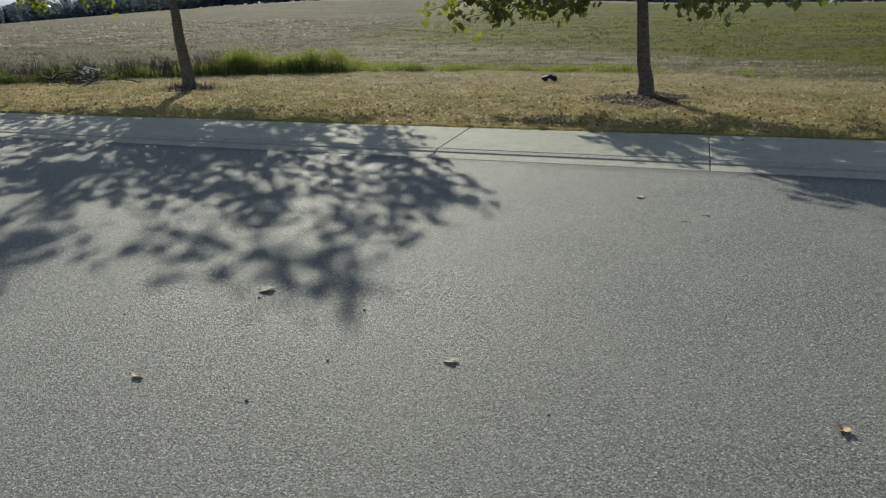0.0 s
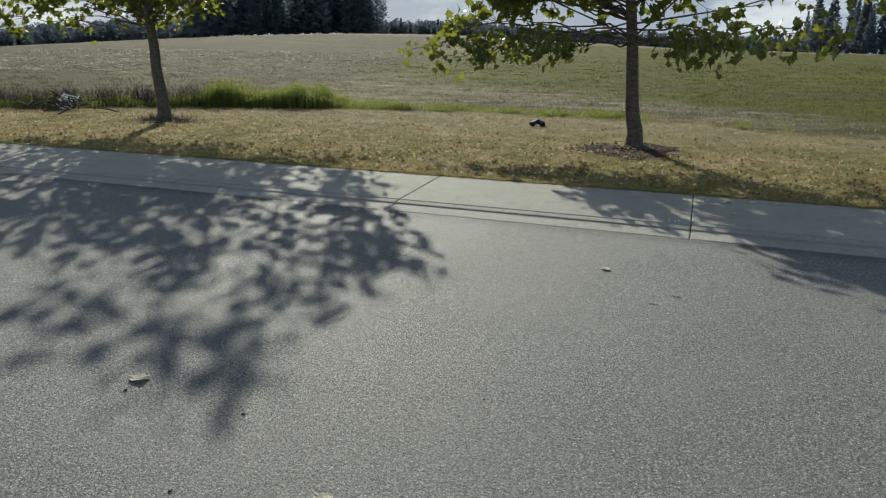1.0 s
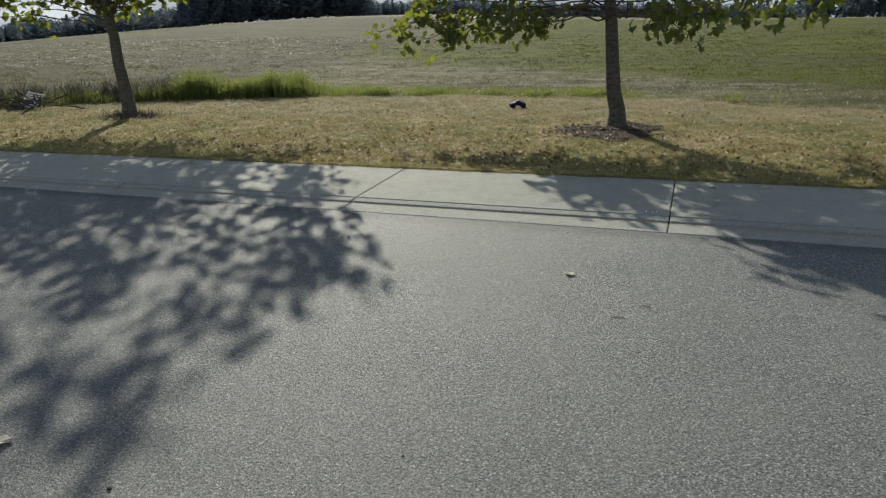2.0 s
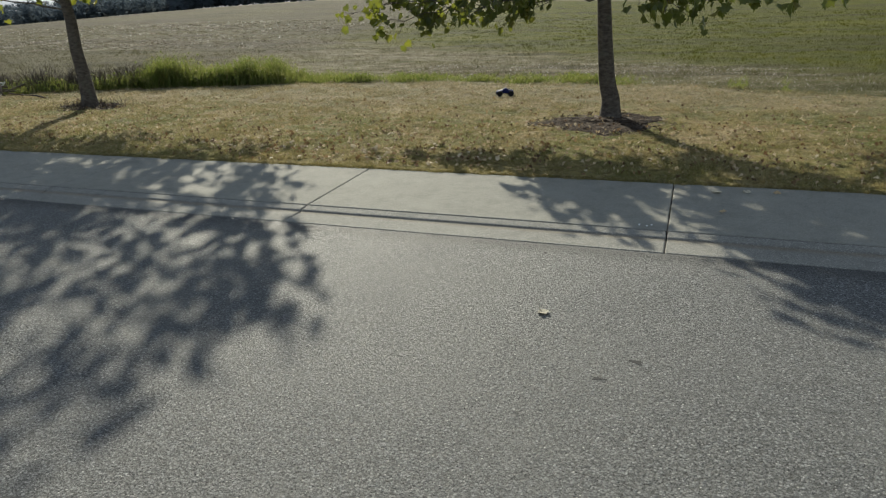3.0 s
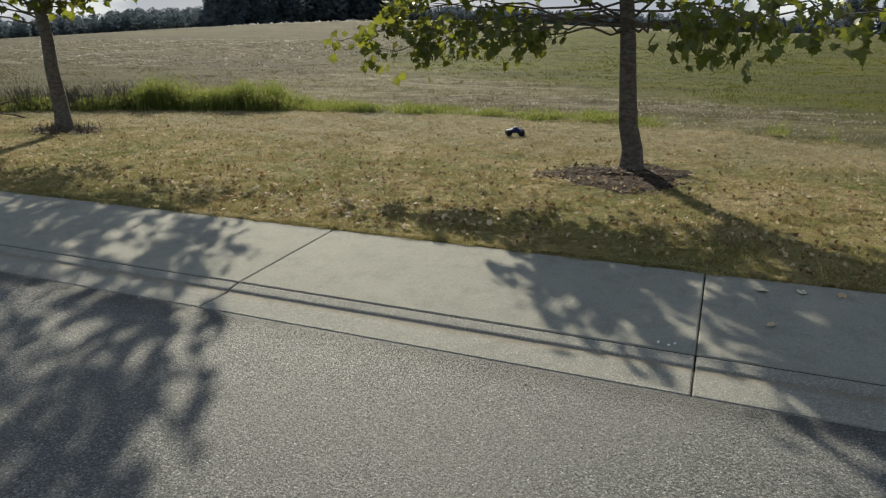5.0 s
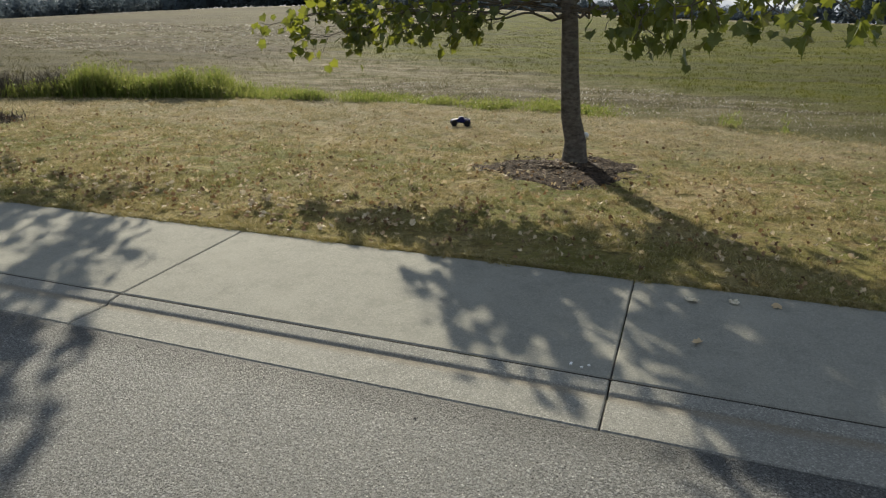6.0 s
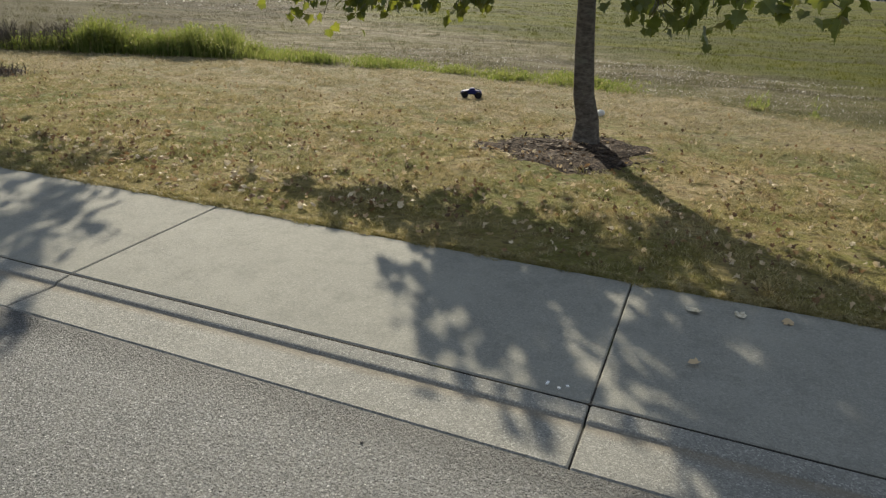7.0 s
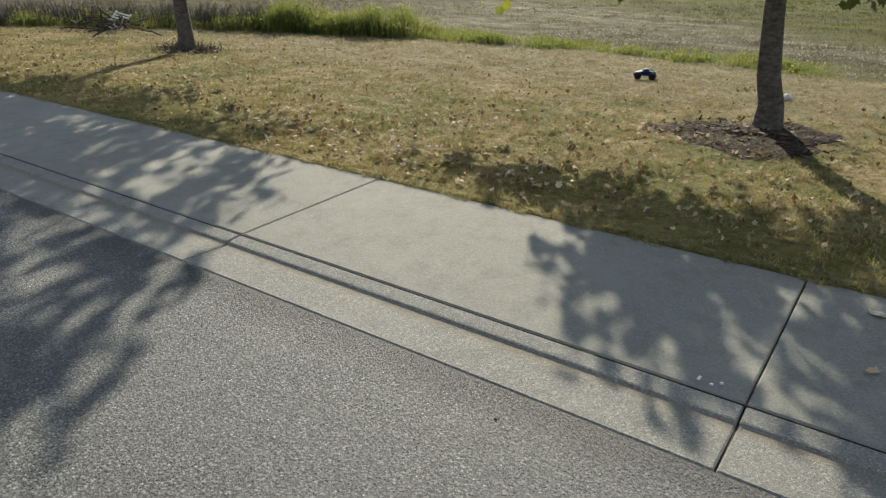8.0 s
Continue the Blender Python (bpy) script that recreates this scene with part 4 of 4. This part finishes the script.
def toy_car(at, turn):
    car = new("toy_car")
    z = float(ground_z(*at))
    car.matrix_basis = pose(at[0], at[1], z + 0.008, 3, -2, turn) @ Matrix.Scale(0.66, 4)
    tagged(car, "blue and black radio-controlled monster truck on the grass", "toy car")
    # y is forward
    bm = bmesh.new()
    box(bm, (0.10, 0.36, 0.035), (0, 0, 0.085), 0.008)
    box(bm, (0.07, 0.10, 0.05), (0, -0.10, 0.115), 0.008)
    box(bm, (0.05, 0.06, 0.045), (0, 0.09, 0.11), 0.006)
    part("chassis", bm, BLACK, car, "black plastic chassis")
    bm = bmesh.new()

    def sec(y, w, lo, hi, top):
        return [(-w, y, lo), (-w, y, hi - 0.012), (-w * 0.94, y, hi - 0.003), (-top, y, hi), (top, y, hi), (w * 0.94, y, hi - 0.003), (w, y, hi - 0.012), (w, y, lo)]
    loft(bm, [sec(0.225, 0.050, 0.095, 0.120, 0.035), sec(0.20, 0.075, 0.090, 0.138, 0.055), sec(0.10, 0.085, 0.088, 0.158, 0.062), sec(0.055, 0.088, 0.088, 0.170, 0.064),
              sec(-0.07, 0.088, 0.088, 0.172, 0.066), sec(-0.19, 0.085, 0.092, 0.162, 0.066), sec(-0.225, 0.075, 0.10, 0.150, 0.056)])
    shell = part("body_shell", bm, BLUE, car, "glossy dark blue shell")
    bm = bmesh.new()
    loft(bm, [sec(0.062, 0.070, 0.160, 0.174, 0.055), sec(0.015, 0.068, 0.165, 0.212, 0.048), sec(-0.055, 0.066, 0.165, 0.214, 0.048), sec(-0.085, 0.066, 0.165, 0.182, 0.052)])
    part("cab", bm, BLUE, shell)
    bm = bmesh.new()
    box(bm, (0.098, 0.002, 0.040), (0, 0.046, 0.194), 0.0, Matrix.Rotation(radians(48), 4, "X"))
    part("windscreen", bm, BLACK, shell, "dark windscreen")
    for sx in (-1, 1):
        bm = bmesh.new()
        vv, ff = tube([(sx * 0.062, -0.085, 0.205), (sx * 0.066, -0.13, 0.19), (sx * 0.070, -0.20, 0.165)], [0.005] * 3, 8)
        vs = [bm.verts.new(p) for p in vv]
        for q in ff:
            bm.faces.new([vs[i] for i in q])
        part("roll_bar", bm, GREY, shell, "pale bed rail")
    bm = bmesh.new()
    box(bm, (0.15, 0.03, 0.006), (0, -0.215, 0.172), 0.002)
    part("tailgate", bm, GREY, shell, "pale tailgate rim")
    for sy, name in ((0.235, "front_bumper"), (-0.238, "rear_bumper")):
        bm = bmesh.new()
        box(bm, (0.12, 0.022, 0.03), (0, sy, 0.085), 0.006)
        part(name, bm, BLACK, car)
    for sy in (0.155, -0.15):
        bm = bmesh.new()
        vv, ff = tube([(-0.13, sy, 0.07), (0, sy, 0.078), (0.13, sy, 0.07)], [0.009, 0.014, 0.009], 8)
        vs = [bm.verts.new(p) for p in vv]
        for q in ff:
            bm.faces.new([vs[i] for i in q])
        part("axle", bm, BLACK, car)
        for sx in (-1, 1):
            bm = bmesh.new()
            vv, ff = tube([(sx * 0.10, sy, 0.075), (sx * 0.088, sy, 0.11), (sx * 0.075, sy, 0.145)], [0.011, 0.011, 0.007], 8)
            vs = [bm.verts.new(p) for p in vv]
            for q in ff:
                bm.faces.new([vs[i] for i in q])
            part("shock_absorber", bm, STEEL, car, "silver shock absorber")
            bm = bmesh.new()
            lathe(bm, [(-0.030, 0.040), (-0.031, 0.058), (-0.024, 0.068), (-0.008, 0.072), (0.008, 0.072), (0.024, 0.068), (0.031, 0.058), (0.030, 0.040)], 24)
            for k in range(20):
                a = 2 * math.pi * k / 20
                m = Matrix.Rotation(a, 4, "X") @ Matrix.Translation((0.012 * (-1) ** k, 0, 0.071)) @ Matrix.Rotation(radians(25 * (-1) ** k), 4, "Z")
                box(bm, (0.026, 0.009, 0.010), (0, 0, 0), 0.0, m)
            wheel = part("wheel", bm, RUBBER, car, "knobbly black tyre")
            wheel.location = (sx * 0.135, sy, 0.072)
            bm = bmesh.new()
            lathe(bm, [(-0.026, 0.012), (-0.020, 0.034), (-0.027, 0.041), (0.027, 0.041), (0.020, 0.034), (0.026, 0.012)], 16)
            part("rim", bm, BLACK, wheel)
    return car


toy_car((-0.70, 8.10), 118)


# ---- fallen leaves, litter and stones ----
def curled(seed, curl):
    rng = np.random.default_rng(seed)
    bm = bmesh.new()
    p = LOBES * (1 + rng.normal(0, 0.06, LOBES.shape))
    p = p - np.array([0, 0.4])
    rr = np.linalg.norm(p, axis=1, keepdims=True)
    p = p * (0.16 + 0.75 * rr) / rr * np.array([1.0, 1.25])
    vs = []
    for x, y in p:
        z = curl * (x * x * 1.4 + y * y * 0.9) + rng.normal(0, 0.03)
        vs.append(bm.verts.new((x, y, z)))
    mid = bm.verts.new((0, 0, 0.02))
    for a in range(len(vs)):
        bm.faces.new((mid, vs[a], vs[(a + 1) % len(vs)]))
    v, f = tube([(0, -0.4, 0.05 * curl), (0.03, -0.55, 0.06), (0.01, -0.7, 0.1)], [0.02, 0.015, 0.012], 4)
    ws = [bm.verts.new(q) for q in v]
    for q in f:
        bm.faces.new([ws[i] for i in q])
    zmin = min(v.co.z for v in bm.verts)
    bmesh.ops.translate(bm, vec=(0, 0, -zmin), verts=bm.verts)
    return bm


leaf_shapes = []
for k, (curl, material) in enumerate(((0.9, SINGLE), (0.85, SINGLE), (-0.8, SINGLE), (0.5, PALE))):
    me = bpy.data.meshes.new("dry_leaf")
    bm = curled(40 + k, curl)
    bm.to_mesh(me)
    bm.free()
    me.materials.append(material)
    leaf_shapes.append(me)


def dry_leaf(shape, x, y, size, turn, label, group, z=None, tip=(0, 0)):
    ob = new("dry_leaf", leaf_shapes[shape])
    z = float(ground_z(x, y)) + 0.008 if z is None else z
    ob.matrix_basis = pose(x, y, z, tip[0], tip[1], turn) @ Matrix.Scale(size, 4)
    tagged(ob, label, "leaf", group=group)


ON_ROAD = "fallen leaves on the road"
dry_leaf(3, 0.79, -4.39, 0.095, 100, "pale crumpled dry leaf lying on the asphalt", ON_ROAD, 0.002)
dry_leaf(3, 2.67, -1.33, 0.07, 40, "small pale dry leaf on the asphalt", ON_ROAD, 0.002)
dry_leaf(3, 2.29, -4.95, 0.07, 75, "pale curled dry leaf on the asphalt", ON_ROAD, 0.002)
dry_leaf(1, 0.88, -5.61, 0.055, 95, "small brown curled leaf on the asphalt", ON_ROAD, 0.002)
dry_leaf(1, 4.06, -5.02, 0.055, 20, "small dark curled leaf on the asphalt", ON_ROAD, 0.002)
ON_WALK = "fallen leaves on the pavement"
dry_leaf(1, 3.50, 0.97, 0.05, 130, "brown curled leaf on the concrete pavement", ON_WALK, 0.048)
dry_leaf(3, 3.41, 1.61, 0.075, 60, "pale grey-green leaf at the pavement edge", ON_WALK, 0.052)
dry_leaf(3, 3.66, 1.66, 0.065, 200, "pale grey-green leaf at the pavement edge", ON_WALK, 0.053)
dry_leaf(2, 3.90, 1.70, 0.06, 10, "small dry leaf at the pavement edge", ON_WALK, 0.053)


def verge_leaves():
    rng = np.random.default_rng(51)
    spots = [(-3.3, 2.95), (-2.6, 3.2), (-1.75, 2.55), (-1.35, 2.65), (-1.2, 2.3), (-0.6, 2.6), (-0.45, 2.85), (-0.4, 2.3), (0.25, 2.25), (0.64, 2.43), (0.95, 2.46), (-0.8, 4.0), (0.84, 4.9), (3.5, 4.8)]
    for k in range(290):
        cx, cy = spots[rng.integers(len(spots))]
        wide = rng.choice([0.13, 0.6])
        x, y = cx + rng.normal(0, 1.3 * wide), cy + rng.normal(0, 0.7 * wide)
        if y < WALK_BACK + 0.06:
            y = WALK_BACK + 0.06 + rng.uniform(0, 0.3)
        dry_leaf(int(rng.choice([0, 1, 2])), x, y, rng.uniform(0.032, 0.058), rng.uniform(0, 360), "curled dry brown leaf on the mown verge", "fallen leaves on the verge",
                 float(ground_z(x, y)) + 0.026, (rng.normal(0, 22), rng.normal(0, 22)))
    n = 3600
    x = rng.uniform(-14, 8, n)
    y = WALK_BACK + 0.1 + rng.gamma(1.6, 1.5, n)
    ok = y < lawn_end(x)
    x, y = x[ok], y[ok]
    c = np.stack([x, y, ground_z(x, y) + 0.034], 1)
    d = rng.normal(0, 1, (len(x), 3)) * np.array([1, 1, 0.3])
    v, f = leaf_cloud(rng, c, d, 0.042, 1, 0.0, 0.0, 3.0)
    tagged(raw("leaf_litter", v, f, DRY), "scattered curled dry leaves over the verge", "leaves", kind="stuff")


verge_leaves()


def pebble(x, y, size, seed, z=0.0):
    rng = np.random.default_rng(seed)
    bm = bmesh.new()
    bmesh.ops.create_icosphere(bm, subdivisions=2, radius=size)
    for v in bm.verts:
        v.co *= 1 + rng.normal(0, 0.09)
        v.co.z *= 0.62
    ob = part("pebble", bm, STONE)
    ob.location = (x, y, z + size * 0.5)
    tagged(ob, "small dark pebble on the asphalt", "pebble", group="pebbles on the road")


for k, (x, y, s) in enumerate(((1.56, -4.49, 0.016), (1.70, -5.15, 0.013), (1.56, -5.64, 0.016), (2.39, -0.27, 0.011), (0.83, -4.52, 0.015), (2.58, -3.87, 0.011), (2.9, -5.3, 0.011), (0.2, -5.0, 0.012))):
    pebble(x, y, 0.62 * s, 60 + k)


def tar_spot(x, y, rx, ry, turn, seed):
    rng = np.random.default_rng(seed)
    bm = bmesh.new()
    ring = []
    for k in range(26):
        a = 2 * math.pi * k / 26
        r = 1 + 0.28 * math.sin(3 * a + seed) + rng.normal(0, 0.14)
        ring.append((rx * r * math.cos(a), ry * r * math.sin(a)))
    low = [bm.verts.new((a * 1.08, b * 1.08, -0.002)) for a, b in ring]
    top = [bm.verts.new((a, b, 0.0012)) for a, b in ring]
    for k in range(26):
        bm.faces.new((low[k], low[(k + 1) % 26], top[(k + 1) % 26], top[k]))
    bm.faces.new(top)
    ob = part("tar_spot", bm, TAR)
    ob.matrix_basis = pose(x, y, 0, 0, 0, turn)
    tagged(ob, "dark worn tar spot in the asphalt", "tar spot", group="tar spots on the road")


tar_spot(3.14, -2.03, 0.03, 0.013, 12, 3)
tar_spot(3.28, -1.80, 0.034, 0.018, -18, 4)

# white litter behind the near tree
bm = bmesh.new()
bmesh.ops.create_icosphere(bm, subdivisions=3, radius=0.055)
for v in bm.verts:
    v.co *= 1 + 0.35 * noise.noise(v.co * 45)
    v.co.z *= 0.8
litter = part("paper_ball", bm, WHITE)
litter.location = (1.36, 7.72, float(ground_z(1.36, 7.72)) + 0.035)
tagged(litter, "white crumpled paper lying on the dry grass", "litter")
for k, (dx, dy) in enumerate(((0, 0), (0.06, -0.02), (0.09, 0.015))):
    bm = bmesh.new()
    box(bm, (0.012, 0.03 if k == 0 else 0.014, 0.008), (0, 0, 0), 0.002)
    bit = part("paper_scrap", bm, WHITE)
    bit.matrix_basis = pose(2.93 + dx, 0.47 + dy, 0.046, 0, 0, 60 * k)
    tagged(bit, "small white paper scrap on the pavement joint", "litter", group="paper scraps")


# ---- brush pile at the field edge ----
def brush_pile(x, y):
    rng = np.random.default_rng(71)
    root = new("brush_pile")
    root.location = (x, y, float(ground_z(x, y)))
    tagged(root, "dark heap of dead branches and weeds at the field edge", "brush pile")
    for k in range(46):
        a, r = rng.uniform(0, 2 * math.pi), abs(rng.normal(0, 0.6))
        p = np.array([r * math.cos(a) * 1.7, r * math.sin(a) * 0.7, 0.02 + 0.35 * math.exp(-r) * rng.uniform(0, 1)])
        d = rng.normal(0, 1, 3) * np.array([1, 0.8, 0.3])
        d /= np.linalg.norm(d)
        L = rng.uniform(0.25, 0.75)
        pts = [p - d * L / 2, p + rng.normal(0, 0.05, 3), p + d * L / 2]
        pts = [np.array([q[0], q[1], max(q[2], 0.0)]) for q in pts]
        v, f = tube(pts, [0.022, 0.018, 0.008], 6)
        raw("branch", v, f, DARKWOOD, root, True)


brush_pile(-12.9, 7.0)


def slatted_panel(x, y):
    root = new("slatted_panel")
    root.matrix_basis = pose(x, y, float(ground_z(x, y)), -28, 12, 20)
    tagged(root, "white slatted plastic panel leaning in the dead weeds", "panel")
    for k in range(7):
        bm = bmesh.new()
        box(bm, (0.42, 0.02, 0.032), (0.02 * k, 0, 0.06 + 0.062 * k), 0.006)
        part("slat", bm, WHITE, root)
    for sx in (-0.14, 0.24):
        bm = bmesh.new()
        box(bm, (0.03, 0.02, 0.50), (sx, 0.021, 0.24), 0.006, Matrix.Rotation(radians(16), 4, "Y"))
        part("rail", bm, WHITE, root)


slatted_panel(-13.1, 7.15)


# ---- kerb and pavement, slab by slab ----
def profile_slab(name, profile, length, material):
    """A mesh: a closed (y, z) profile run along x, with softened ends."""
    bm = bmesh.new()
    rows = []
    for x, inset in ((0.0, 0.006), (0.008, 0.0), (length - 0.008, 0.0), (length, 0.006)):
        rows.append([bm.verts.new((x - 0.085 * y, y, z - (inset if z > -0.05 else 0))) for y, z in profile])
    n = len(profile)
    for a, b in zip(rows, rows[1:]):
        for i in range(n):
            bm.faces.new((a[i], a[(i + 1) % n], b[(i + 1) % n], b[i]))
    bm.faces.new(rows[0][::-1])
    bm.faces.new(rows[-1])
    bmesh.ops.recalc_face_normals(bm, faces=bm.faces)
    me = bpy.data.meshes.new(name)
    bm.to_mesh(me)
    bm.free()
    me.materials.append(material)
    return me


def kerb_and_pavement():
    kerb_profile = [(-0.052, -0.11), (-0.052, -0.004), (-0.044, 0.004), (0.18, 0.0), (0.262, -0.002), (0.284, 0.000), (0.292, 0.004), (0.298, 0.011), (0.306, 0.015),
                    (0.322, 0.0175), (KERB_BACK - 0.016, 0.026), (KERB_BACK - 0.007, 0.021), (KERB_BACK - 0.007, -0.11)]
    walk_profile = [(KERB_BACK + 0.007, -0.11), (KERB_BACK + 0.007, 0.022), (KERB_BACK + 0.016, 0.028), (WALK_BACK - 0.012, LAWN_Z), (WALK_BACK, LAWN_Z - 0.008), (WALK_BACK, -0.11)]
    gap = 0.010
    kerb_mesh = profile_slab("kerb_section", kerb_profile, PANEL - gap, GUTTER)
    walk_mesh = profile_slab("slab", walk_profile, PANEL - gap, CONCRETE)
    bm = bmesh.new()
    box(bm, (120, KERB_BACK + 0.03, 0.06), (0, KERB_BACK / 2 - 0.03, -0.040))
    kerb = tagged(part("kerb", bm, JOINT), "low rolled concrete kerb with a wide gutter", "kerb", kind="structure")
    bm = bmesh.new()
    box(bm, (120, WALK_BACK - KERB_BACK - 0.012, 0.09), (0, (WALK_BACK + KERB_BACK) / 2 - 0.006, -0.024))
    pavement = tagged(part("pavement", bm, JOINT), "broom-finished concrete pavement in long panels", "pavement", kind="structure")
    for i in range(-12, 8):
        for me, owner, name in ((kerb_mesh, kerb, "kerb_section"), (walk_mesh, pavement, "slab")):
            ob = new(name, me)
            ob.parent = owner
            ob.matrix_basis = pose(i * PANEL + gap / 2, 0, 0)


kerb_and_pavement()
